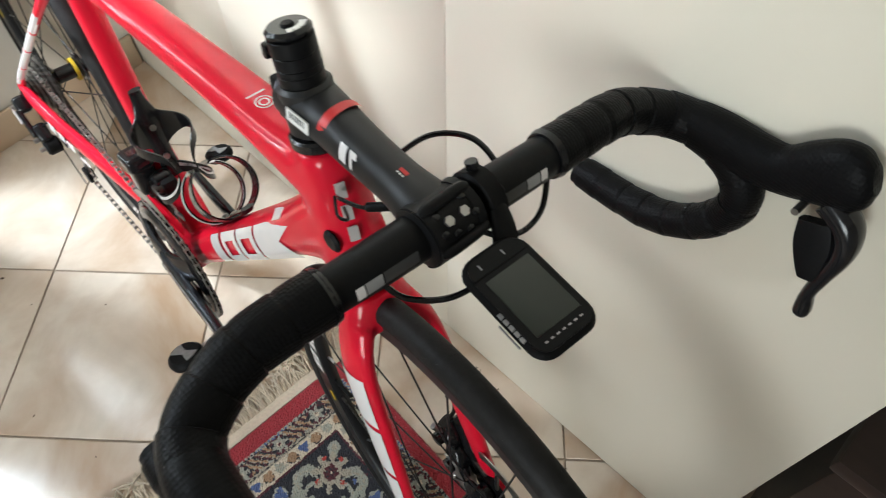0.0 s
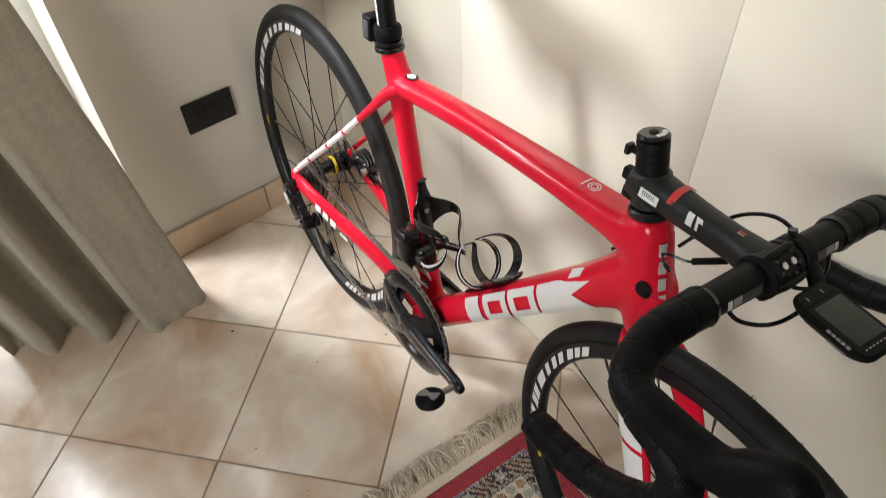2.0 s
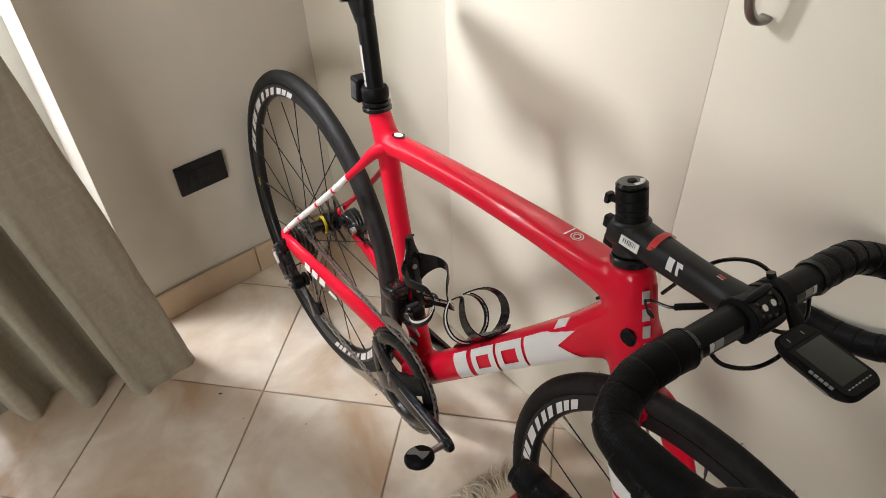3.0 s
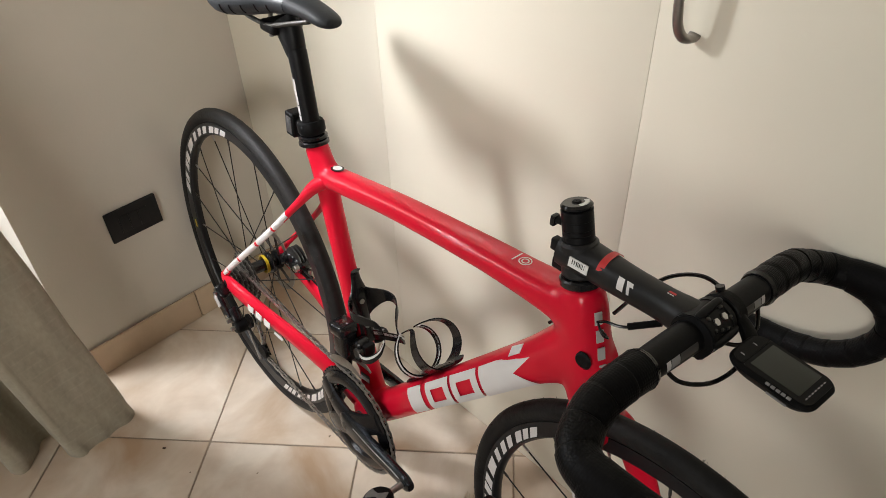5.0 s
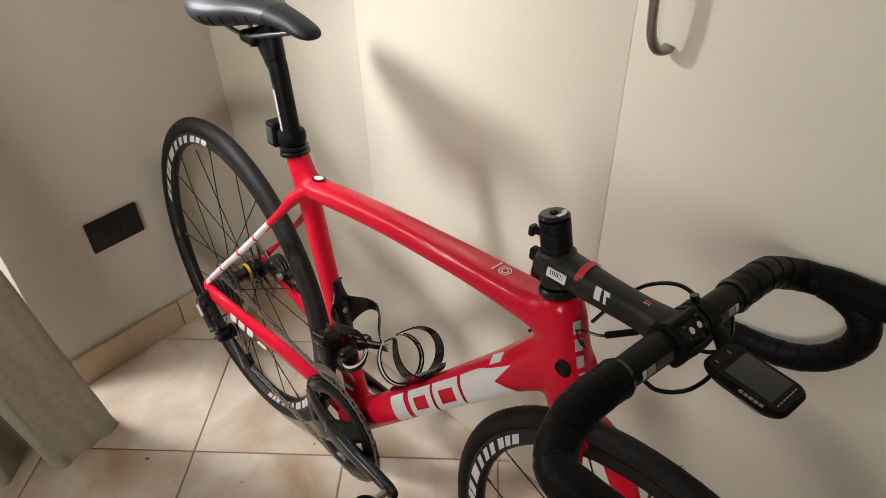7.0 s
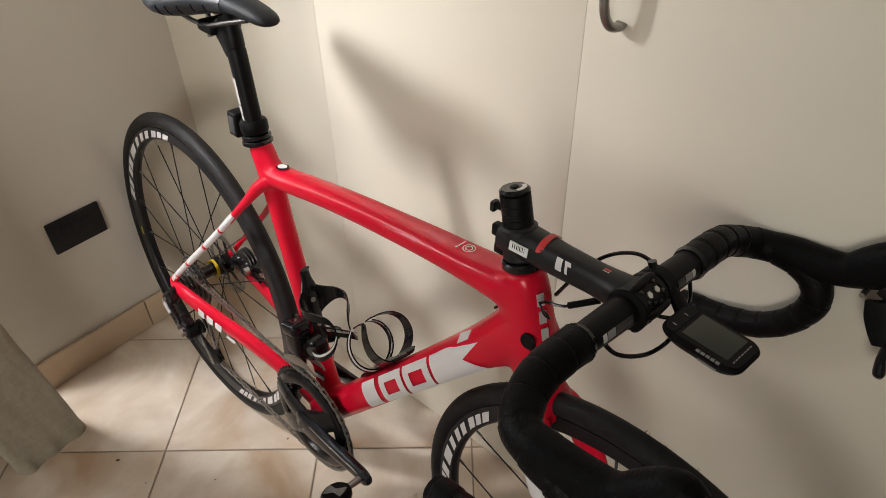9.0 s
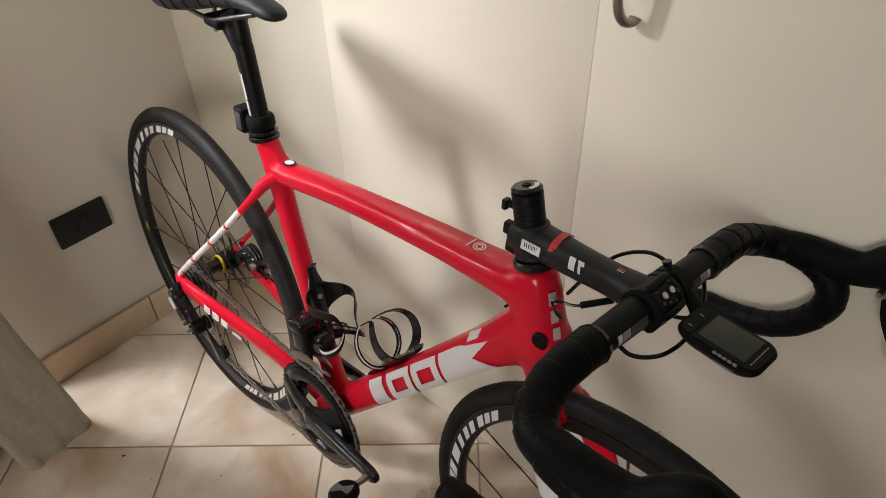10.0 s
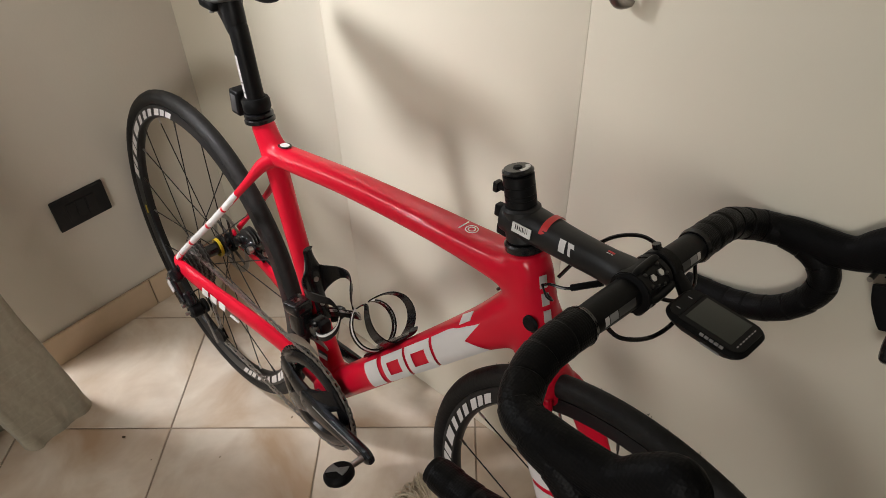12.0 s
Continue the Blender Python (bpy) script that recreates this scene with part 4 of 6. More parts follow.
def fork():
    bm = sweep([(0.8205, 0, 0.644, 0.0275, 0.0275), (0.828, 0, 0.625, 0.036, 0.030), (0.838, 0, 0.606, 0.040, 0.024)], 18, power=2.4)

    def leg_rows(s):
        return [(0.836, s * 0.024, 0.618, 0.014, 0.026), (0.856, s * 0.039, 0.585, 0.0115, 0.025), (0.893, s * 0.046, 0.515, 0.0100, 0.0215), (0.929, s * 0.050, 0.435, 0.0088, 0.0175), (0.958, s * 0.053, 0.372, 0.0078, 0.0140), (0.982, s * 0.055, 0.336, 0.0068, 0.012)]
    for s in (-1, 1):
        sweep(leg_rows(s), 14, n=8, bm=bm)
        disc((0.982, s * 0.055, 0.336), 0.0145, -0.006, 0.006, bm=bm, bevel=0.002)
    fk = moulded(part("fork", moved(bm, STEER), RED, bike, "red carbon fork with white panels"), 0.0024, 4)
    # white panels wrapped round the outer side of the right leg, with slanting ends
    R = [Vector(r[:3]) for r in smooth_path(leg_rows(-1), 8)]
    W = [(r[3], r[4]) for r in smooth_path(leg_rows(-1), 8)]
    n = len(R) - 1

    def on_leg(f, ang):
        i = min(int(f), n - 1)
        k = f - i
        c, d = R[i].lerp(R[i + 1], k), (R[i + 1] - R[i]).normalized()
        rw, rl = W[i][0] * (1 - k) + W[i + 1][0] * k, W[i][1] * (1 - k) + W[i + 1][1] * k
        ahead = Vector((0, 1, 0)).cross(d).normalized()
        if ahead.x < 0:
            ahead = -ahead
        return c + Vector((0, -1, 0)) * (rw + 0.0010) * math.cos(ang) + ahead * (rl + 0.0010) * math.sin(ang)
    for f0, f1 in ((8.2, 14.3), (14.9, 21.0), (21.6, 28.0), (28.6, 33.5)):
        pb = bmesh.new()
        grid = []
        for a in np.linspace(radians(-75), radians(48), 11):
            lean = 1.1 * (a / radians(75))
            grid.append([pb.verts.new(on_leg(f0 + lean * 0.8 + (f1 - f0) * q / 6, a)) for q in range(7)])
        for A, B in zip(grid, grid[1:]):
            for q in range(6):
                pb.faces.new((A[q], A[q + 1], B[q + 1], B[q]))
        bmesh.ops.recalc_face_normals(pb, faces=pb.faces)
        part("white_panel", moved(pb, STEER), WHITE_DECAL, fk, "white panel")
    for s in (-1, 1):
        part("axle_cap", moved(moved(disc((0, 0, 0), 0.008, -0.008, 0.008, bevel=0.002), Matrix.Translation((0.982, s * 0.056, 0.336))), STEER), BLACK_PLASTIC, fk)


fork()


BARM = Matrix.Translation((0.9130, 0.0105, 0.8289)) @ Matrix.Rotation(-0.0400, 4, "Z") @ Matrix.Rotation(0.0197, 4, "Y") @ Matrix.Rotation(-0.0370, 4, "X")


def cockpit():
    def on_axis(d):
        return HEAD + AXIS * d

    def ring(d0, d1, r, bev=0.0012):
        m = frame_at(on_axis(0), AXIS.cross(Vector((0, 1, 0))), (0, 1, 0))
        a, b = on_axis(d0), on_axis(d1)
        bm = revolve([(0.0005, d0), (r - bev, d0), (r, d0 + bev), (r, d1 - bev), (r - bev, d1), (0.0005, d1)], (0, 0, 0), 32)
        q = Vector((0, 1, 0)).rotation_difference(AXIS).to_matrix().to_4x4()
        return moved(bm, Matrix.Translation(HEAD) @ q)
    part("headset_cover", ring(0.0005, 0.011, 0.0232, 0.002), BLACK_GLOSS, bike, "glossy black headset cover")
    for d0, d1 in ((0.0520, 0.0598), (0.0600, 0.0650), (0.0652, 0.0746), (0.0748, 0.0862)):
        part("spacer", ring(d0, d1, 0.0167, 0.0004), BLACK_MATT, bike, "black headset spacer")
    cap = part("top_cap", ring(0.0863, 0.0930, 0.0167, 0.0025), BLACK_GLOSS, bike, "black top cap with white marking")
    part("cap_bolt", ring(0.0920, 0.0945, 0.0050, 0.001), BLACK_PLASTIC, cap)
    q = Vector((0, 1, 0)).rotation_difference(AXIS).to_matrix().to_4x4()
    for k, a in enumerate((-38, -13, 13, 38)):
        t = radians(a)
        bm = plate([(-0.0025, -0.0022), (0.0025, -0.0022), (0.0025, 0.0022), (-0.0025, 0.0022)], 0.0004, Matrix.Translation(HEAD) @ q @ Matrix.Translation((0, 0.0931, 0)) @ Matrix.Rotation(radians(-90), 4, "X") @ Matrix.Rotation(t, 4, "Z") @ Matrix.Translation((0.0108, 0, 0)))
        part("cap_marking", bm, WHITE_DECAL, cap)
    k0 = on_axis(0.0650)
    knob = part("sensor_clip", rod(k0 + Vector((-0.014, -0.004, 0)), k0 + Vector((-0.024, -0.006, 0)), 0.0042, 10), BLACK_PLASTIC, bike, "small black clip on the spacers")
    part("clip_nub", moved(box(-0.003, 0.003, -0.005, 0.005, -0.0062, 0.0062, 0.002), Matrix.Translation(k0 + Vector((-0.0255, -0.0065, -0.001)))), BLACK_GLOSS, knob)
    # stem
    BAR = Vector((0.9140, -0.0085, 0.8318))
    stem = part("stem", sweep([(0.748, 0, 0.8235, 0.0195, 0.0195), (0.770, 0, 0.8235, 0.0215, 0.0200), (0.790, 0, 0.8245, 0.0195, 0.0185), (0.830, -0.0035, 0.8270, 0.0175, 0.0170), (0.870, -0.0058, 0.8295, 0.0165, 0.0165), (0.895, -0.0075, 0.8310, 0.0190, 0.0175), (0.912, -0.0085, 0.8318, 0.0200, 0.0175)], 20, power=2.3, n=8), STEM_M, bike, "black alloy stem with a red band")
    part("clamp", ring(0.0115, 0.0518, 0.0205, 0.003), STEM_M, stem)
    sb = bmesh.new()
    rows = [[sb.verts.new((x, 0.0195 * math.copysign(abs(math.cos(a)) ** 0.87, math.cos(a)), z + 0.0188 * abs(math.sin(a)) ** 0.87)) for a in np.linspace(radians(28), radians(160), 16)] for x, z in ((0.7995, 0.8252), (0.8075, 0.8257))]
    for k in range(15):
        sb.faces.new((rows[0][k], rows[1][k], rows[1][k + 1], rows[0][k + 1]))
    bmesh.ops.recalc_face_normals(sb, faces=sb.faces)
    part("stem_band", sb, RED_DECAL, stem, "red band over the stem")
    def on_stem(x, deg):
        k = (x - 0.830) / 0.040
        c, q = Vector((x, -0.0035 - 0.0023 * k, 0.8270 + 0.0025 * k)), radians(deg)
        r = 0.0175 - 0.0008 * k + 0.0007
        return c + Vector((0, -math.copysign(abs(math.cos(q)) ** 0.87, math.cos(q)) * r, math.copysign(abs(math.sin(q)) ** 0.87, math.sin(q)) * r))

    def stem_mark(x0, x1, d0, d1, material, lean=0.0):
        sm = bmesh.new()
        rows = [[sm.verts.new(on_stem(x0 + (x1 - x0) * i / 3 + lean * (d - d0) / (d1 - d0), d)) for d in np.linspace(d0, d1, 7)] for i in range(4)]
        for A, B in zip(rows, rows[1:]):
            for k in range(6):
                sm.faces.new((A[k], A[k + 1], B[k + 1], B[k]))
        bmesh.ops.recalc_face_normals(sm, faces=sm.faces)
        part("stem_marking", sm, material, stem)
    for x0, x1, d0, d1 in ((0.8275, 0.8350, 2, 44), (0.8372, 0.8445, 29, 44), (0.8392, 0.8424, 2, 29)):
        stem_mark(x0, x1, d0, d1, WHITE_DECAL, -0.002)
    stem_mark(0.8735, 0.8810, 83, 90, RED_DECAL)
    for x0 in (0.8735, 0.8760, 0.8785):
        stem_mark(x0, x0 + 0.0018, 76, 80, WHITE_DECAL)
    SM = frame_at((0.7690, -0.0216, 0.8275), (1, 0.06, -0.02), (0, 0.08, 1))
    sticker = part("barcode_label", moved(box(0, 0.023, -0.0055, 0.0055, -0.0006, 0.0006), SM), PAPER, stem, "white barcode sticker")
    random.seed(5)
    x = 0.004
    while x < 0.019:
        wd = random.choice((0.0003, 0.0005, 0.0008))
        part("code_bar", moved(box(x, x + wd, -0.0015, 0.0040, -0.0010, 0.0010), SM), BLACK_PLASTIC, sticker, smooth=False)
        x += wd + random.choice((0.0012, 0.0018))
    for d in (0.021, 0.042):
        o = on_axis(d) + Vector((-0.022, 0, -0.004))
        part("clamp_bolt", rod(o + Vector((0, -0.012, 0)), o + Vector((0, 0.012, 0)), 0.0042, 10), BLACK_GLOSS, stem)
        part("clamp_ear", box(o.x - 0.006, o.x + 0.008, -0.013, -0.003, o.z - 0.007, o.z + 0.007, 0.002), BLACK_MATT, stem)
    # face plate and bolts
    fp = part("face_plate", sweep([(BAR.x, BAR.y - 0.021, BAR.z, 0.0185, 0.0185), (BAR.x, BAR.y - 0.0205, BAR.z, 0.0205, 0.0205), (BAR.x, BAR.y + 0.0205, BAR.z, 0.0205, 0.0205), (BAR.x, BAR.y + 0.021, BAR.z, 0.0185, 0.0185)], 24, side=(1, 0, 0), smooth=False), BLACK_MATT, stem)
    for sy in (-0.0062, 0.0062):
        for ang in (56, -32):
            d = Vector((math.cos(radians(ang)), 0, math.sin(radians(ang))))
            o = BAR + Vector((0, sy, 0)) + d * 0.0195
            part("face_bolt", rod(o, o + d * 0.0026, 0.0036, 6), SILVER if ang > 0 else BLACK_GLOSS, fp)
    for ang in (92, 8, -60):
        d = Vector((math.cos(radians(ang)), 0, math.sin(radians(ang))))
        o = BAR + d * 0.0198
        part("plate_rib", sweep([(*(o + Vector((0, -0.019, 0))), 0.003, 0.003), (*(o + Vector((0, -0.012, 0)) + d * 0.002), 0.004, 0.004), (*(o + Vector((0, 0.012, 0)) + d * 0.002), 0.004, 0.004), (*(o + Vector((0, 0.019, 0))), 0.003, 0.003)], 10, side=(1, 0, 0)), BLACK_MATT, fp)
    for sy, ang in ((-0.012, 74), (0.011, 80), (-0.004, 30), (0.006, 22), (-0.013, 40), (0.013, 44)):
        e = Vector((math.cos(radians(ang)), 0, math.sin(radians(ang))))
        o = BAR + Vector((0, sy, 0)) + e * 0.0202
        part("plate_boss", sweep([(*o, 0.0034, 0.0028), (*(o + e * 0.0012), 0.0030, 0.0024), (*(o + e * 0.0018), 0.0016, 0.0012)], 8), BLACK_GLOSS, fp)
    for sy in (-0.0165, 0.0165):
        part("plate_rim", sweep([(BAR.x, BAR.y + sy - 0.003, BAR.z, 0.0215, 0.0215), (BAR.x, BAR.y + sy + 0.003, BAR.z, 0.0215, 0.0215)], 24, side=(1, 0, 0), smooth=False), BLACK_MATT, fp)
    # handlebar: bare alloy middle and two taped ends
    hb = part("handlebar", moved(sweep([(0, -0.112, 0, 0.0145, 0.0145), (0, -0.06, 0, 0.0158, 0.0158), (0, 0.0, 0, 0.0159, 0.0159), (0, 0.06, 0, 0.0158, 0.0158), (0, 0.102, 0, 0.0145, 0.0145)], 22, side=(1, 0, 0)), BARM), BLACK_MATT, bike, "black alloy drop handlebar")
    for s in (-1, 1):
        for y0, ln, mt in ((0.040, 0.026, DARK_DECAL), (0.067, 0.012, GREY_DECAL), (0.080, 0.006, WHITE_DECAL)):
            bm = bmesh.new()
            rings = []
            for yy in (s * (y0 - 0.007) - 0.016, s * (y0 + ln - 0.007) - 0.016):
                rings.append([bm.verts.new((0.0163 * math.cos(radians(g)), yy, 0.0163 * math.sin(radians(g)))) for g in range(6, 40, 6)])
            for k in range(len(rings[0]) - 1):
                bm.faces.new((rings[0][k], rings[0][k + 1], rings[1][k + 1], rings[1][k]))
            bmesh.ops.recalc_face_normals(bm, faces=bm.faces)
            part("bar_marking", moved(bm, BARM), mt, hb)
    return BAR


BAR = cockpit()


def grips():
    for s in (-1, 1):
        start = 0.093 - 0.0145 * s
        pts = [(0.0, start, 0.0), (0.0, 0.130, 0.0), (0.000, 0.160, -0.005), (0.007, 0.186, -0.012), (0.021, 0.206, -0.016), (0.044, 0.214, -0.016), (0.0725, 0.216, -0.022), (0.0935, 0.217, -0.040), (0.097, 0.218, -0.066), (0.080, 0.218, -0.099), (0.049, 0.219, -0.125), (0.009, 0.2215, -0.140), (-0.040, 0.2225, -0.148)]
        R = smooth_path([(x, s * y, z) for x, y, z in pts], 22)
        # wrapped tape: overlapping turns make small steps along the bar
        rows, turn, dist = [], 0.026, 0.0
        for i, p in enumerate(R):
            if i:
                dist += float(np.linalg.norm(p - R[i - 1]))
            f = (dist % turn) / turn
            k = 0.9
            base = 0.0177 - 0.0022 * min(1.0, max(0.0, (dist - 0.15) / 0.12))
            r = base + 0.0008 * k * (1 - f) - (0.0004 * k if f > 0.9 else 0.0) + 0.0005 * noise.noise((dist * 31, s * 3, 1.0)) + 0.0003 * noise.noise((dist * 60, s, 0))
            if i in (0, len(R) - 1):
                r = 0.0150
            rows.append((*p, r, r))
        tp = part("bar_tape", moved(sweep(rows, 18, side=(0, 0.05, 1), smooth=False), BARM), TAPE, bike, "black textured handlebar tape in overlapping turns")
        e = R[-1]
        part("bar_plug", moved(rod((e[0], e[1], e[2]), (e[0] - 0.006, e[1], e[2] - 0.0008), 0.0140, 16), BARM), BLACK_PLASTIC, tp)
        part("finishing_band", moved(sweep([(0, s * (start - 0.002), 0, 0.0176, 0.0176), (0, s * (start + 0.003), 0, 0.0190, 0.0190)], 20, side=(1, 0, 0), smooth=False), BARM), BLACK_GLOSS, tp)
        # hood and lever
        hood = part("brake_hood", moved(sweep([(0.026, s * 0.2095, -0.015, 0.0140, 0.0140), (0.040, s * 0.213, -0.014, 0.0172, 0.0174), (0.062, s * 0.2143, -0.012, 0.0172, 0.0195), (0.092, s * 0.2130, -0.008, 0.0155, 0.0195), (0.114, s * 0.2120, -0.001, 0.0145, 0.0190), (0.132, s * 0.2105, 0.013, 0.0154, 0.0235), (0.147, s * 0.2085, 0.025, 0.0160, 0.0255), (0.158, s * 0.207, 0.033, 0.0135, 0.0215), (0.164, s * 0.207, 0.037, 0.0075, 0.0110)], 20, power=2.2, n=8), BARM), HOOD, bike, "black rubber brake hood")
        part("lever", moved(sweep([(0.150, s * 0.208, 0.002, 0.0110, 0.010), (0.170, s * 0.207, -0.006, 0.0120, 0.0095), (0.1795, s * 0.2055, -0.024, 0.0105, 0.0075), (0.1800, s * 0.204, -0.050, 0.0080, 0.0062), (0.1805, s * 0.203, -0.072, 0.0062, 0.0052), (0.1835, s * 0.203, -0.084, 0.0075, 0.0062), (0.1855, s * 0.203, -0.091, 0.0080, 0.0062), (0.1865, s * 0.203, -0.096, 0.004, 0.004)], 14, power=2.4, n=7), BARM), BLACK_GLOSS, hood, "black brake lever")
        part("shift_paddle", moved(sweep([(0.152, s * 0.203, -0.014, 0.005, 0.012), (0.160, s * 0.201, -0.030, 0.0045, 0.014), (0.168, s * 0.199, -0.048, 0.004, 0.010), (0.172, s * 0.198, -0.058, 0.003, 0.006)], 12, power=4.0), BARM), BLACK_PLASTIC, hood)
        part("lever_pin", moved(rod((0.138, s * 0.192, -0.010), (0.138, s * 0.230, -0.010), 0.003, 8), BARM), STEEL, hood)



grips()


def computer():
    mt = part("computer_mount", sweep([(0.9145, 0.0165, 0.8312, 0.0190, 0.0190), (0.9145, 0.0180, 0.8312, 0.0212, 0.0212), (0.9148, 0.0300, 0.8310, 0.0212, 0.0212), (0.9148, 0.0315, 0.8310, 0.0190, 0.0190)], 22, side=(1, 0, 0), smooth=False), BLACK_PLASTIC, bike, "black out-front computer mount")
    part("mount_arm", sweep([(0.926, 0.024, 0.838, 0.006, 0.006), (0.942, 0.018, 0.832, 0.008, 0.005), (0.960, 0.006, 0.823, 0.010, 0.004), (0.984, -0.007, 0.819, 0.014, 0.004)], 12, power=2.6), BLACK_PLASTIC, mt)
    part("mount_bolt", rod((0.906, 0.024, 0.852), (0.904, 0.024, 0.8565), 0.0045, 12), BLACK_GLOSS, mt)
    M = Matrix.Translation((0.9859, -0.0080, 0.8280)) @ Matrix.Rotation(-0.0788, 4, "Z") @ Matrix.Rotation(0.0169, 4, "Y") @ Matrix.Rotation(0.0691, 4, "X")
    def rounded(x0, x1, y0, y1, r_back, r_front, n=5):
        out = []
        for cx, cy, r, a0 in ((x1 - r_front, y1 - r_front, r_front, 0), (x0 + r_back, y1 - r_back, r_back, 90), (x0 + r_back, y0 + r_back, r_back, 180), (x1 - r_front, y0 + r_front, r_front, 270)):
            out += [(cx + r * math.cos(radians(a0 + 90 * k / n)), cy + r * math.sin(radians(a0 + 90 * k / n))) for k in range(n + 1)]
        return out
    cb = bmesh.new()
    layers = []
    for z, g in ((-0.011, -0.011), (-0.0085, -0.0075), (-0.004, -0.0042), (0.001, -0.0012), (0.004, 0.0), (0.0058, -0.0006), (0.0074, -0.0022), (0.0080, -0.0040)):
        layers.append([cb.verts.new((x, y, z)) for x, y in rounded(-0.0390 - g, 0.0400 + g, -0.0245 - g, 0.0245 + g, 0.014, 0.0125)])
    for A, B in zip(layers, layers[1:]):
        for k in range(len(A)):
            cb.faces.new((A[k], A[(k + 1) % len(A)], B[(k + 1) % len(A)], B[k]))
    cb.faces.new(layers[0][::-1])
    cb.faces.new(layers[-1])
    c = part("bike_computer", moved(cb, M), BLACK_PLASTIC, bike, "black cycle computer with a blank grey screen")
    part("bezel", plate(rounded(-0.0222, 0.0365, -0.0212, 0.0212, 0.0025, 0.009), 0.0008, M @ Matrix.Translation((0, 0, 0.0078))), BLACK_MATT, c)
    part("button_cover", plate(rounded(-0.0352, -0.0232, -0.0205, 0.0205, 0.009, 0.0015), 0.0008, M @ Matrix.Translation((0, 0, 0.0078))), BLACK_MATT, c)
    for k in range(5):
        part("face_marking", moved(box(0.0005 + k * 0.0047, 0.0040 + k * 0.0047, -0.0236, -0.0208 if k % 2 else -0.0200, 0.0052, 0.0077), M), GREY_DECAL, c, smooth=False)
    part("screen", moved(box(-0.0190, 0.0255, -0.0158, 0.0178, 0.0080, 0.0089, 0.0002), M), SCREEN, c, "dark grey liquid crystal screen")
    for k in range(7):
        part("indicator", moved(box(0.0300, 0.0310, -0.0146 + k * 0.0045, -0.0124 + k * 0.0045, 0.0080, 0.0088), M), GREY_LIGHT, c, smooth=False)
    part("side_marking", moved(box(0.004, 0.022, -0.0247, -0.0240, -0.0015, 0.0005), M), GREY_DECAL, c, smooth=False)
    for y in (-0.012, 0.006):
        part("button_mark", moved(box(-0.031, -0.027, y, y + 0.0010, 0.0080, 0.0088), M), GREY_DECAL, c, smooth=False)


computer()


def cables():
    def cable(pts, r=0.0022, label="black brake hose"):
        part("cable", sweep([(*p, r, r) for p in pts], 8, n=8), BLACK_GLOSS, bike, label)
    cable([(0.912, 0.052, 0.812), (0.900, 0.056, 0.828), (0.874, 0.056, 0.833), (0.846, 0.046, 0.820), (0.824, 0.034, 0.790), (0.808, 0.022, 0.758)])
    cable([(0.908, -0.058, 0.812), (0.924, -0.048, 0.796), (0.942, -0.026, 0.794), (0.950, 0.000, 0.802), (0.944, 0.022, 0.812)])
    cable([(0.880, 0.006, 0.812), (0.862, -0.006, 0.796), (0.842, -0.016, 0.785), (0.826, -0.022, 0.784), (0.815, -0.018, 0.774)], 0.0016, "thin electric wire")
    cable([(0.815, -0.02, 0.776), (0.828, -0.028, 0.772), (0.832, -0.022, 0.766), (0.820, -0.016, 0.764)], 0.0013, "thin electric wire")
    cable([(0.922, 0.088, 0.812), (0.934, 0.072, 0.797), (0.936, 0.050, 0.792), (0.925, 0.03, 0.796), (0.905, 0.018, 0.806)], 0.0022)
    cable([(0.735, 0.012, 0.700), (0.748, 0.010, 0.715), (0.765, 0.006, 0.722)], 0.0022)
    part("wire_joint", rod((0.872, 0.0, 0.802), (0.846, -0.014, 0.787), 0.0036, 10), BLACK_PLASTIC, bike)
    cable([(0.098, 0.040, 0.392), (0.140, 0.048, 0.372), (0.19, 0.052, 0.352)], 0.0022)


cables()


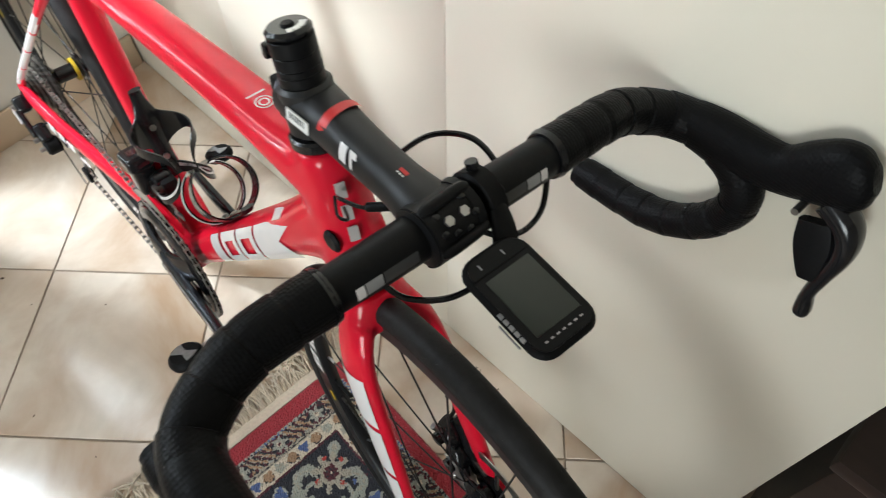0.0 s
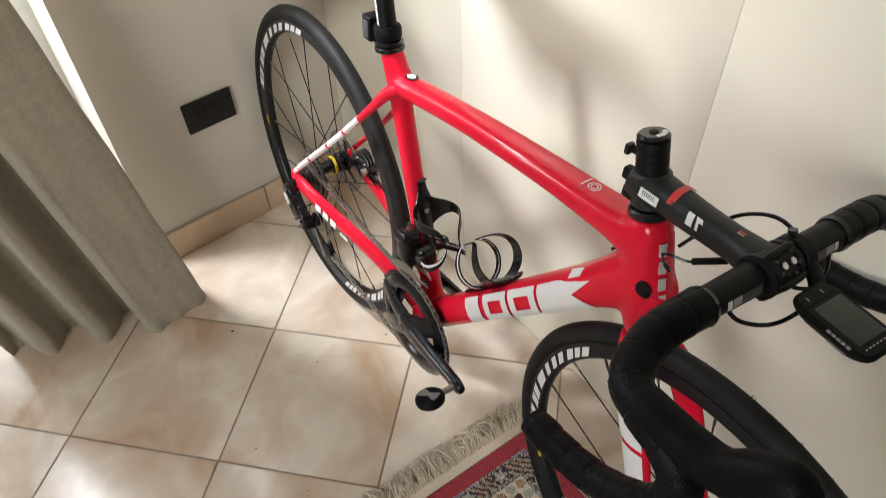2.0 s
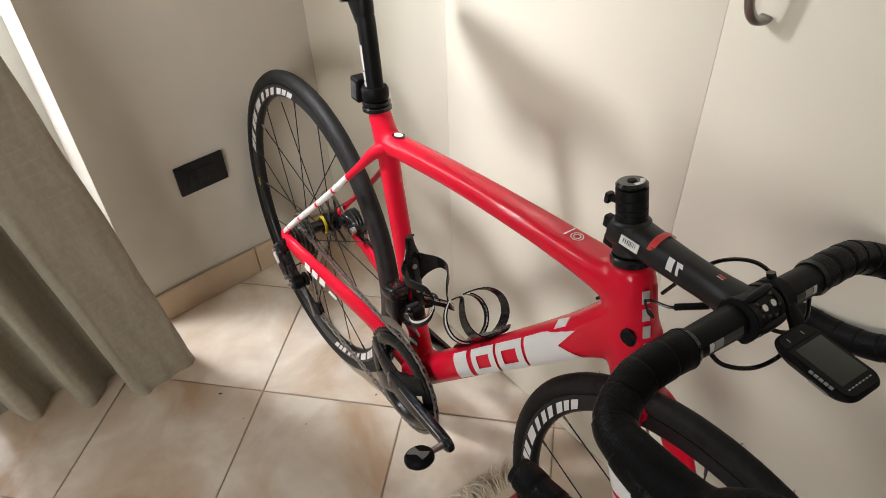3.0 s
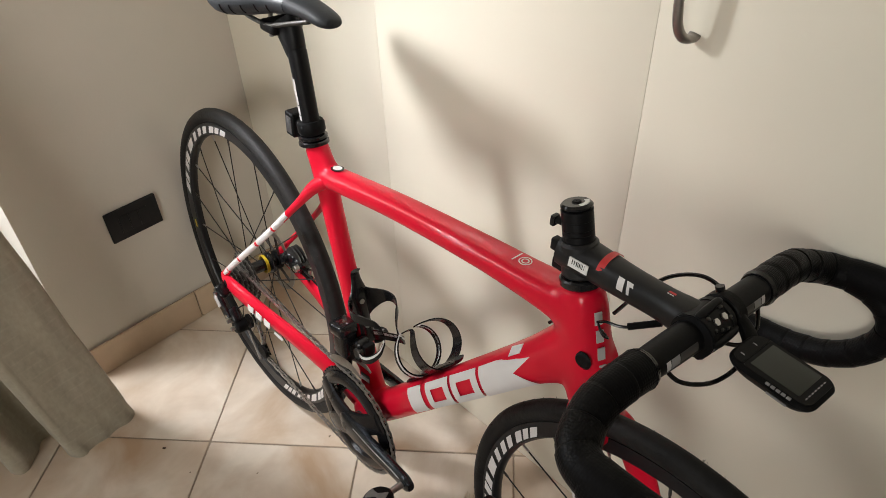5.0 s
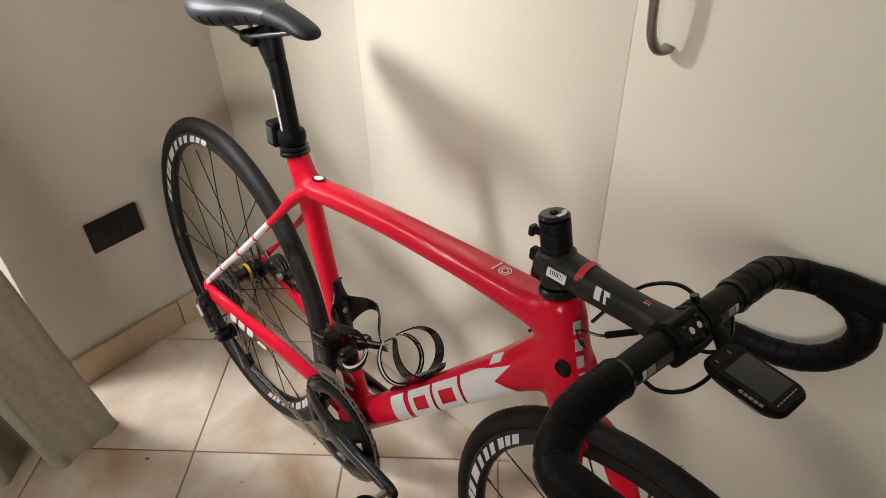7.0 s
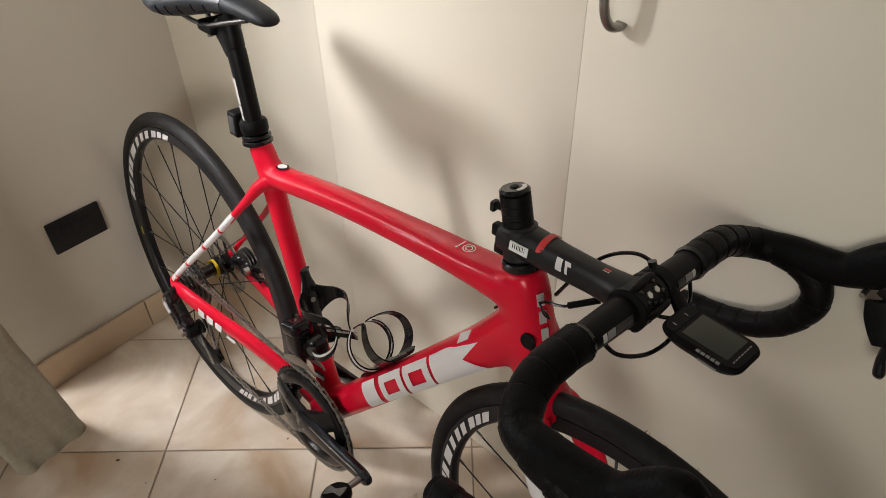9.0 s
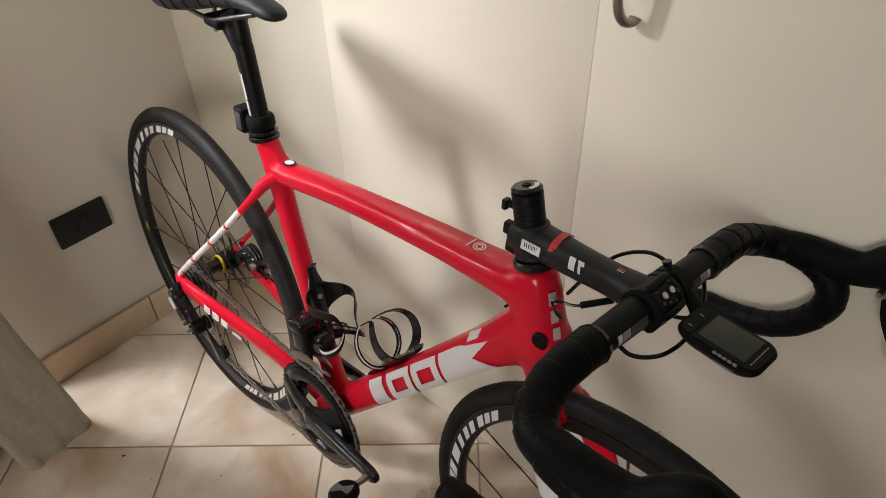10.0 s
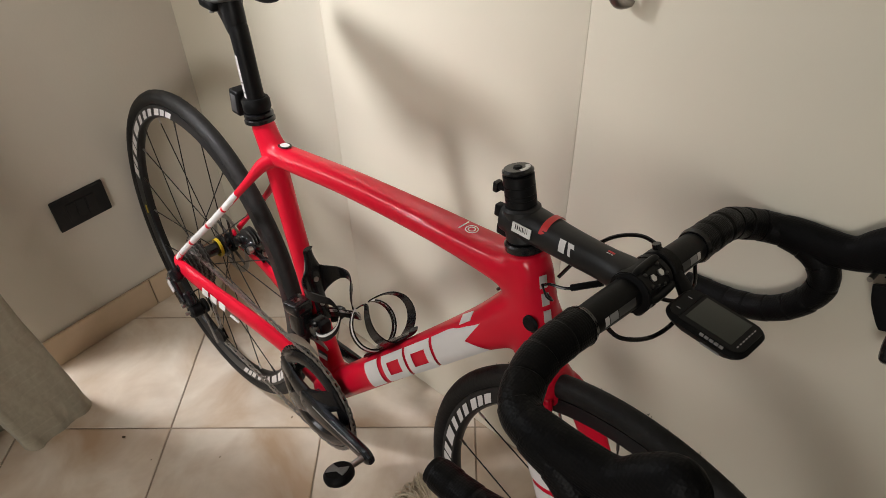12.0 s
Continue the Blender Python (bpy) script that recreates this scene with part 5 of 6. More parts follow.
def cage(o, along, out, length, upper, lower):
    """A bottle cage on a tube: o its foot, along up the tube, out away from it."""
    A, V = Vector(along).normalized(), Vector(out).normalized()
    W = Vector((0, 1, 0))

    def at(a, v, w):
        return Vector(o) + A * a + V * v + W * w
    sp = part("bottle_cage", sweep([(*at(-0.005, 0.004, 0), 0.015, 0.004), (*at(length * 0.25, 0.004, 0), 0.012, 0.004), (*at(length * 0.6, 0.005, 0), 0.013, 0.004), (*at(length * 0.85, 0.006, 0), 0.016, 0.004), (*at(length * 1.08, 0.006, 0), 0.010, 0.0035), (*at(length * 1.22, 0.007, 0), 0.0085, 0.003), (*at(length * 1.27, 0.011, 0), 0.0090, 0.003)], 12), BLACK_GLOSS, bike, "black bottle cage with white edging")
    for s in (-1, 1):
        def flat_arm(name, rows, wide, thick, mt, shift=0.0):
            """A broad strap that follows rows of (a, angle round the bottle) outside a bottle's cylinder."""
            R = smooth_path(rows, 6)
            bm = bmesh.new()
            last = None
            for a, g, w in R:
                ring = []
                for da, rr in ((-1, 0.0370), (1, 0.0370), (1, 0.0370 + thick), (-1, 0.0370 + thick)):
                    ring.append(bm.verts.new(at(a * length + shift + da * w * wide, 0.0415 - rr * math.cos(radians(g)), s * rr * math.sin(radians(g)))))
                if last:
                    for k in range(4):
                        bm.faces.new((last[k], last[(k + 1) % 4], ring[(k + 1) % 4], ring[k]))
                else:
                    bm.faces.new(ring[::-1])
                last = ring
            bm.faces.new(last)
            bmesh.ops.recalc_face_normals(bm, faces=bm.faces)
            return part(name, bm, mt, sp)
        flat_arm("cage_arm", upper, 0.0085, 0.0022, BLACK_GLOSS)
        flat_arm("cage_arm", lower, 0.0075, 0.0022, BLACK_GLOSS)
        flat_arm("cage_edging", lower, 0.0022, 0.0030, WHITE_DECAL, 0.0035)
    for a in (length * 0.28, length * 0.72):
        q = at(a, 0.008, 0)
        part("cage_bolt", rod(q, q + V * 0.003, 0.0045, 10), STEEL, sp)


cage((0.3835, 0, 0.424), (-0.30, 0, 1), (1, 0, 0.30), 0.104,
     [(0.68, 8, 3.8), (0.69, 35, 2.2), (0.72, 75, 1.1), (0.68, 118, 0.9), (0.58, 148, 0.7), (0.40, 160, 0.6), (0.26, 158, 0.6)],
     [(0.26, 158, 0.6), (0.08, 140, 0.8), (-0.04, 105, 1.0), (-0.06, 60, 1.0), (0.06, 10, 1.4)])
cage((0.512, 0, 0.4283), (0.662, 0, 0.749), (-0.749, 0, 0.662), 0.118,
     [(0.78, 8, 2.4), (0.84, 35, 1.8), (0.92, 75, 1.3), (0.95, 118, 0.9), (0.86, 148, 0.65), (0.64, 160, 0.6), (0.44, 158, 0.6)],
     [(0.44, 158, 0.6), (0.47, 140, 0.7), (0.45, 105, 0.8), (0.40, 60, 0.9), (0.34, 10, 1.3)])


def seat():
    d = Vector((-0.0313, 0, 0.16)).normalized()
    post = part("seat_post", sweep([(0.2955, 0, 0.735, 0.0143, 0.0143), (0.2690, 0, 0.868, 0.0143, 0.0143), (0.2615, 0, 0.886, 0.0150, 0.0180), (0.2520, 0, 0.906, 0.0165, 0.0240), (0.2400, 0, 0.924, 0.0170, 0.0280)], 20, n=5), BLACK_MATT, bike, "black seat post")
    for k, (z0, z1, r) in enumerate(((0.748, 0.756, 0.0235), (0.757, 0.764, 0.0225), (0.766, 0.786, 0.0212))):
        c0, c1 = Vector((0.2955, 0, 0.735)) + d * (z0 - 0.735), Vector((0.2955, 0, 0.735)) + d * (z1 - 0.735)
        part("seat_clamp" if k < 2 else "lamp_strap", sweep([(*c0, r - 0.002, r - 0.002), (*c0.lerp(c1, 0.2), r, r), (*c0.lerp(c1, 0.8), r, r), (*c1, r - 0.002, r - 0.002)], 24, smooth=False), BLACK_GLOSS if k < 2 else BLACK_PLASTIC, post)
    for z0, z1, y in ((0.812, 0.850, 0.0065), (0.797, 0.810, 0.006), (0.788, 0.7955, 0.005)):
        q = Vector((0.2955, 0, 0.735))
        p0, p1 = q + d * (z0 - 0.735) / 0.987, q + d * (z1 - 0.735) / 0.987
        pm = bmesh.new()
        rr = [[pm.verts.new(p + Vector((-math.cos(a) * 0.0148, -math.sin(a) * 0.0148, 0))) for a in np.linspace(radians(50), radians(98), 7)] for p in (p0, p1)]
        for k in range(6):
            pm.faces.new((rr[0][k], rr[1][k], rr[1][k + 1], rr[0][k + 1]))
        bmesh.ops.recalc_face_normals(pm, faces=pm.faces)
        part("post_marking", pm, GREY_LIGHT, post)
    lamp = part("tail_lamp", box(0.222, 0.246, -0.012, 0.012, 0.744, 0.784, 0.004, 3), BLACK_PLASTIC, bike, "small black tail lamp on the seat post")
    part("lamp_lens", box(0.2205, 0.224, -0.009, 0.009, 0.749, 0.779, 0.0015), LENS_RED, lamp)
    part("lamp_button", box(0.226, 0.242, -0.0130, -0.0118, 0.750, 0.778, 0.0008), DARK_DECAL, lamp)
    part("lamp_bracket", sweep([(0.244, 0, 0.768, 0.008, 0.008), (0.262, 0, 0.773, 0.007, 0.008), (0.278, 0, 0.776, 0.010, 0.009)], 12), BLACK_PLASTIC, lamp)
    # saddle: lofted cross-sections from tail to nose
    secs = [(0.098, 0.030, 0.972, 0.016), (0.108, 0.058, 0.974, 0.022), (0.130, 0.070, 0.975, 0.028), (0.160, 0.070, 0.974, 0.030), (0.195, 0.058, 0.972, 0.029), (0.235, 0.037, 0.971, 0.026), (0.275, 0.025, 0.970, 0.024), (0.32, 0.0195, 0.968, 0.022), (0.352, 0.0175, 0.965, 0.018), (0.367, 0.012, 0.963, 0.012), (0.372, 0.004, 0.962, 0.005)]
    secs = [(0.372 - (0.372 - x) * 0.92, hw, z, h) for x, hw, z, h in secs]
    S = smooth_path(secs, 4)

    def shell(i0, i1, material, name, parent, grow=0.0):
        bm = bmesh.new()
        rings = []
        for x, hw, z, h in S[i0:i1]:
            ring = []
            for k in range(24):
                t = 2 * math.pi * k / 24
                c, s = math.cos(t), math.sin(t)
                yy = math.copysign(abs(c) ** 0.8, c) * (hw + grow)
                low = 0.55 + 0.95 * min(1.0, max(0.0, (0.30 - x) / 0.14))
                zz = (s * h * 0.55 if s > 0 else s * h * low)
                droop = -0.35 * (abs(yy) / 0.07) ** 2 * 0.045
                ring.append(bm.verts.new((x, yy, z + zz + droop)))
            rings.append(ring)
        for A, B in zip(rings, rings[1:]):
            for k in range(24):
                bm.faces.new((A[k], A[(k + 1) % 24], B[(k + 1) % 24], B[k]))
        bm.faces.new(rings[0][::-1])
        bm.faces.new(rings[-1])
        return part(name, bm, material, parent, "dark grey and black saddle" if name == "saddle" else "")
    sd = shell(0, len(S), SADDLE_M, "saddle", bike)
    shell(3, 25, SADDLE_G, "grey_panel", sd, 0.0006)
    shell(25, len(S) - 1, SADDLE_M, "nose_cover", sd, 0.0014)

    def skin(i, deg):
        x, hw, z, h = S[i]
        c, s = math.cos(radians(deg)), math.sin(radians(deg))
        yy = math.copysign(abs(c) ** 0.8, c) * (hw + 0.0007)
        low = 0.55 + 0.95 * min(1.0, max(0.0, (0.30 - x) / 0.14))
        return Vector((x, yy, z + (s * h * 0.55 if s > 0 else s * h * low) - 0.35 * (abs(yy) / 0.07) ** 2 * 0.045))
    for i in (13, 15, 17, 19, 21):
        part("groove", sweep([(*skin(i, g), 0.0009, 0.0009) for g in (186, 196, 206, 216)], 6), BLACK_PLASTIC, sd)
    for s in (-1, 1):
        part("saddle_rail", sweep([(0.120, s * 0.026, 0.958, 0.0036, 0.0036), (0.145, s * 0.024, 0.938, 0.0036, 0.0036), (0.180, s * 0.022, 0.928, 0.0036, 0.0036), (0.235, s * 0.022, 0.930, 0.0036, 0.0036), (0.285, s * 0.018, 0.944, 0.0036, 0.0036), (0.325, s * 0.010, 0.956, 0.0036, 0.0036)], 10), DARK_STEEL, sd, "steel saddle rail")
    part("rail_clamp", box(0.212, 0.252, -0.026, 0.026, 0.917, 0.934, 0.007, 3), BLACK_PLASTIC, sd)
    part("clamp_bolt", rod((0.200, 0, 0.900), (0.205, 0, 0.945), 0.004, 10), STEEL, sd)
    for ob, dz in ((post, -0.004), (lamp, -0.004), (sd, -0.016)):
        ob.location = (-0.0350 if ob is sd else -0.0305 if ob is post else -0.0225, 0, dz)


seat()


# ---------------------------------------------------------------- rug: a pile of small knots, woven end and fringe
RUG_YARNS = [R_NAVY, R_RED, R_GREY, R_CREAM, R_BLUE, R_TAN, R_WINE, R_GREY2, R_SCARLET]
NAVY, RED_Y, GREY_Y, CREAM_Y, BLUE_Y, TAN_Y, WINE_Y, BEIGE_Y, SCARLET_Y = range(9)


def rug_design(U, V, rng):
    """The yarn of each knot: guard band, flower band, wide main border with rosettes, inner band, field."""
    U, V = U + rng.normal(0, 0.0007, U.shape), V + rng.normal(0, 0.0007, U.shape)
    T, S = np.minimum(U, V), np.where(U < V, V, U)
    yarn = np.full(U.shape, NAVY, int)

    def stamp(A, B, a0, b0, reach, draw, within=None):
        m = (np.abs(A - a0) < reach) & (np.abs(B - b0) < reach)
        if within is not None:
            m &= within
        if not m.any():
            return
        x, y = A[m] - a0, B[m] - b0
        got = draw(x, y, np.hypot(x, y), np.arctan2(y, x), yarn[m])
        yarn[m] = got

    def scroll(A, B, pts, w, col, within):
        P = np.array(smooth_path(pts, 6))
        lo, hi = P.min(0) - 0.02, P.max(0) + 0.02
        m = (A > lo[0]) & (A < hi[0]) & (B > lo[1]) & (B < hi[1]) & within
        if not m.any():
            return
        d = np.hypot(A[m][:, None] - P[None, :, 0], B[m][:, None] - P[None, :, 1])
        k = d.argmin(1)
        f = k / len(P)
        wide = w * (0.55 + 0.6 * np.sin(math.pi * np.clip(f + 0.12, 0, 1))) * (1 + 0.30 * np.sin(k * 1.45))
        sel = d.min(1) < wide
        got = yarn[m]
        got[sel] = np.where(d.min(1)[sel] < wide[sel] * 0.28, BEIGE_Y, col)
        yarn[m] = got

    def big_rosette(x, y, r, a, old):
        R = 0.047 * (1 + 0.11 * np.abs(np.cos(4.5 * a)) + 0.05 * np.sin(11 * a))
        out = np.where(r < R, GREY_Y, old)
        out = np.where(r < 0.0325, NAVY, out)
        out = np.where(r < 0.0305 + 0.0015 * np.cos(10 * a), SCARLET_Y, out)
        out = np.where(r < 0.0205 + 0.004 * np.cos(8 * a), NAVY, out)
        out = np.where((r < 0.0175) & (np.cos(8 * a) > -0.1) & (r > 0.008), TAN_Y, out)
        out = np.where((r < 0.0145) & (np.cos(8 * a + 2.2) > 0.5) & (r > 0.006), GREY_Y, out)
        out = np.where(r < 0.0062, WINE_Y, out)
        return np.where(r < 0.0030, CREAM_Y, out)

    def flower(x, y, r, a, old):
        R = 0.0300 * (1 + 0.22 * np.cos(8 * a))
        out = np.where(r < R, BEIGE_Y, old)
        out = np.where((r < R) & (np.cos(8 * a) < -0.25) & (r > 0.020), NAVY, out)
        out = np.where((r > 0.025) & (r < 0.031) & (np.cos(4 * a + 0.7) > 0.86), SCARLET_Y, out)
        out = np.where(r < 0.0135 + 0.0012 * np.cos(9 * a), WINE_Y, out)
        out = np.where((r < 0.010) & (np.cos(7 * a) > 0.55), NAVY, out)
        return np.where(r < 0.0034, CREAM_Y, out)

    def palmette(x, y, r, a, old):
        R = 0.033 * (0.62 + 0.38 * np.abs(np.cos(a / 2 + 0.4))) * (1 + 0.18 * np.cos(9 * a))
        out = np.where(r < R, GREY_Y, old)
        out = np.where(r < R * 0.74, np.where(y < 0, BEIGE_Y, TAN_Y), out)
        out = np.where((r < R * 0.5) & (np.sin(3 * a) > 0), CREAM_Y, out)
        out = np.where((np.abs(x) < 0.0022) & (r < R * 0.6), WINE_Y, out)
        out = np.where((x < -0.012) & (y > 0.006) & (r < R * 1.05), WINE_Y, out)
        return np.where((x > 0.014) & (r < R * 0.85) & (np.cos(9 * a) > 0), BLUE_Y, out)

    # main border and its motifs
    border = (T > 0.102) & (T < 0.228)
    step, k = 0.0775, 0
    for k in range(22):
        s0 = 0.150 + step * k
        way = 1 if k % 2 else -1
        for q, (c, w) in enumerate(((1, 0.0064), (-1, 0.0064), (1, 0.0048), (-1, 0.0048))):
            e = 1 if q < 2 else -1
            b0 = 0.165 + e * way * 0.022
            scroll(S, T, [(s0 + c * 0.006, b0), (s0 + c * 0.030, 0.165 + e * way * 0.047), (s0 + c * 0.052, 0.165 + e * way * 0.040), (s0 + c * 0.055, 0.165 + e * way * 0.020), (s0 + c * 0.040, 0.165 + e * way * 0.022)], w, GREY_Y, border)
    for k in range(22):
        s0 = 0.150 + step * k
        kind = k % 4
        if kind == 0:
            stamp(S, T, s0, 0.152, 0.045, flower, border)
        elif kind == 2:
            stamp(S, T, s0, 0.170, 0.060, big_rosette, border)
        else:
            stamp(S, T, s0 - 0.004, 0.172, 0.045, palmette, border)
            stamp(S, T, s0 + 0.006, 0.122, 0.014, lambda x, y, r, a, old: np.where(r < 0.009 * (1 + 0.3 * np.cos(3 * a)), BLUE_Y, np.where(r < 0.012, GREY_Y, old)), border)
    # field beyond the inner band: the same flowers, strewn
    field = T > 0.262
    for i in range(12):
        for j in range(9):
            u, v = 0.325 + i * 0.118 + (0.059 if j % 2 else 0), 0.315 + j * 0.100
            for q in range(5):
                g = 1.257 * q + 0.6 * i
                scroll(U, V, [(u + 0.03 * math.cos(g), v + 0.03 * math.sin(g)), (u + 0.052 * math.cos(g + 0.3), v + 0.052 * math.sin(g + 0.3)), (u + 0.060 * math.cos(g + 0.7), v + 0.060 * math.sin(g + 0.7)), (u + 0.046 * math.cos(g + 0.85), v + 0.046 * math.sin(g + 0.85))], 0.0052, GREY_Y, field)
            stamp(U, V, u, v, 0.060, (flower, palmette, big_rosette)[(i + 2 * j) % 3], field)
    # strewn buds fill the gaps
    for _ in range(420):
        a0, b0, rr = rng.uniform(0.1, 1.2), rng.uniform(0.1, 1.1), rng.uniform(0.003, 0.0065)
        c0 = rng.choice([GREY_Y, BEIGE_Y, GREY_Y, WINE_Y, SCARLET_Y, TAN_Y, BLUE_Y])
        stamp(U, V, a0, b0, 0.012, lambda x, y, r, a, old: np.where((r < rr * (1 + 0.35 * np.cos(3 * a + a0 * 50))) & (old == NAVY), c0, old), border | field)
    # outer bands
    yarn = np.where(T < 0.034, RED_Y, yarn)
    edge = (T >= 0.034) & (T < 0.0385)
    yarn = np.where(edge, np.where(T + 0.0016 * np.sign(np.sin(S * 900)) < 0.0365, GREY_Y, np.where(np.sin(S * 41) > 0.2, BLUE_Y, NAVY)), yarn)
    guard = (T >= 0.0385) & (T < 0.0685)
    mid = (T - 0.0535) / 0.015
    ph = (S + 0.010 * np.sin(mid * 1.6)) / 0.0138 % 1.0
    leaf = np.where((ph > 0.30) & (ph < 0.80) & (np.abs(mid) < 0.86), np.where(np.abs(ph - 0.55) < 0.14, TAN_Y, BEIGE_Y), np.where((ph > 0.86) | (ph < 0.06), WINE_Y, NAVY))
    leaf = np.where((np.abs(mid) > 0.86) & (np.sin(S * 330) > 0.2), GREY_Y, leaf)
    fs = (S - 0.030 + 0.039) % 0.078 - 0.039
    fr, fa = np.hypot(fs, T - 0.0535), np.arctan2(T - 0.0535, fs)
    leaf = np.where(fr < 0.0175, NAVY, leaf)
    leaf = np.where((fr < 0.0175) & (np.abs(mid) > 0.55), WINE_Y, leaf)
    leaf = np.where(fr < 0.0120 * (1 + 0.25 * np.cos(6 * fa)), GREY_Y, leaf)
    leaf = np.where(fr < 0.0045, CREAM_Y, leaf)
    leaf = np.where(fr < 0.0022, WINE_Y, leaf)
    yarn = np.where(guard, leaf, yarn)
    yarn = np.where((T >= 0.0685) & (T < 0.0755), np.where(np.abs(T - 0.0718) < 0.0011, NAVY, BEIGE_Y), yarn)
    for b0 in (0.0755, 0.2320):
        band = (T >= b0) & (T < b0 + 0.0235)
        tc = T - b0 - 0.0105
        look_ = np.where(np.sin(S * 260) * np.sin(T * 300) > 0.80, GREY_Y, CREAM_Y)
        look_ = np.where(T > b0 + 0.0200, CREAM_Y, look_)
        for off, col in ((0.061, BLUE_Y), (0.0855, TAN_Y), (0.110, GREY_Y), (0.1345, TAN_Y)):
            ds = (S - off + 0.049) % 0.098 - 0.049
            rr, aa = np.hypot(ds, tc), np.arctan2(tc, ds)
            R = 0.0078 * (1 + 0.28 * np.cos(3 * aa + 1.57)) if col == BLUE_Y else 0.0088 * (1 + 0.10 * np.cos(5 * aa))
            if col == TAN_Y:
                look_ = np.where((rr < R + 0.0016) & (tc > 0), NAVY, look_)
            look_ = np.where(rr < R, col, look_)
            if col == GREY_Y:
                look_ = np.where((rr < R) & (np.sin(ds * 1500) > 0.6), BEIGE_Y, look_)
        yarn = np.where(band, look_, yarn)
    yarn = np.where((T >= 0.0990) & (T < 0.1025), WINE_Y, yarn)
    yarn = np.where((T >= 0.2275) & (T < 0.2320), GREY_Y, yarn)
    yarn = np.where((T >= 0.2555) & (T < 0.2600), WINE_Y, yarn)
    return yarn


def rug():
    M = Matrix.Translation((0.930, -0.172, 0.0)) @ Matrix.Rotation(radians(-3.1), 4, "Z") @ Matrix.Scale(-1, 4, (0, 1, 0))
    e = root("rug", pose(0, 0, 0), "oriental wool rug in navy, red and cream with a pale fringe", "rug")
    LU, LV, U0 = 1.7, 1.15, 0.003  # along x from the fringe, and away from the wardrobe
    Z = 0.0085
    rng = random.Random(11)
    nrg = np.random.default_rng(7)
    # knots, finer where the camera passes near
    us = np.concatenate([np.arange(0, 0.62, 0.0021), np.arange(0.62, LU - U0, 0.008)])
    vs = np.concatenate([np.arange(0, 0.80, 0.0021), np.arange(0.80, LV, 0.008)])
    nu, nv = len(us), len(vs)
    GU, GV = np.meshgrid(us, vs, indexing="ij")
    CU, CV = np.meshgrid((us[:-1] + us[1:]) / 2, (vs[:-1] + vs[1:]) / 2, indexing="ij")
    yarn = rug_design(CU, CV, nrg)
    depth = np.array([-0.0006, 0.0, 0.0005, 0.0004, 0.0002, 0.0003, -0.0002, 0.0004, 0.0002])[yarn]
    hz = np.zeros((nu, nv))
    hz[:-1, :-1] += depth
    hz = Z + hz + nrg.normal(0, 0.00045, hz.shape) + 0.0006 * np.sin(GU * 9) * np.sin(GV * 7)
    rim = np.minimum(np.minimum(GU, GV), np.minimum(us[-1] - GU, vs[-1] - GV))
    hz = np.where(rim < 0.001, 0.0005, np.where(rim < 0.003, hz - 0.0025, hz))
    X = GU + U0 + np.where(rim > 0.001, nrg.normal(0, 0.0004, GU.shape), nrg.normal(0, 0.0006, GU.shape))
    Y = GV + nrg.normal(0, 0.0004, GV.shape)
    co = np.stack([X, Y, hz], -1).reshape(-1, 3)
    co = co @ np.array(M.to_3x3()).T + np.array(M.translation)
    idx = np.arange(nu * nv).reshape(nu, nv)
    quads = np.stack([idx[:-1, :-1], idx[:-1, 1:], idx[1:, 1:], idx[1:, :-1]], -1).reshape(-1, 4)
    me = bpy.data.meshes.new("pile_field")
    me.from_pydata(co.tolist(), [], quads.tolist())
    for m in RUG_YARNS:
        me.materials.append(m)
    me.polygons.foreach_set("material_index", yarn.reshape(-1).astype(np.int32))
    me.update()
    pile = new("pile_field", me)
    pile.parent = e
    tagged(pile, "knotted wool pile with rosettes, leaves and striped borders", kind="stuff")

    def fin(name, bm, m, label="", smooth=False):
        moved(bm, M)
        bmesh.ops.recalc_face_normals(bm, faces=bm.faces)
        return part(name, bm, m, e, label, smooth)
    fin("kilim_end", box(-0.019, 0.0035, 0.0, LV, 0.0, 0.0045, 0.001), FRINGE_M, "woven cream end of the rug")
    # fringe: tassels of loose yarn, in uneven bunches
    fr = bmesh.new()
    v = 0.002
    while v < LV:
        lean, rise = rng.gauss(0.0, 0.016), rng.uniform(0.0, 0.008)
        for _ in range(6):
            ln = rng.uniform(0.030, 0.056)
            sway = lean + rng.gauss(0.0, 0.011)
            v0 = v + rng.uniform(-0.004, 0.004)
            p = [(-0.016, v0, 0.004), (-0.018 - ln * 0.3, v0 + sway * 0.25, 0.006 + rise + rng.uniform(0, 0.006)), (-0.018 - ln * 0.7, v0 + sway * 0.7, 0.004 + rise * 0.7 + rng.uniform(0, 0.008)), (-0.018 - ln, v0 + sway * 1.3 + rng.gauss(0, 0.004), 0.0022 + rng.uniform(0, 0.005))]
            r = rng.uniform(0.0010, 0.0016)
            sweep([(*q, r, r) for q in p], 5, n=3, bm=fr, side=(0, 0, 1))
        v += 0.0075
    # two strands thrown back over the border
    for v0, w in ((0.352, 0.018), (0.405, -0.014)):
        sweep([(-0.018, v0, 0.005, 0.0014, 0.0014), (0.004, v0 + w * 0.3, 0.0115, 0.0014, 0.0014), (0.020, v0 + w, 0.0110, 0.0013, 0.0013), (0.026, v0 + w * 0.4, 0.0110, 0.0011, 0.0011)], 6, n=5, bm=fr, side=(0, 0, 1))
    moved(fr, M)
    bmesh.ops.reverse_faces(fr, faces=fr.faces)
    tagged(part("fringe", fr, FRINGE_M, e, "loose cream yarn fringe"), kind="stuff")


rug()


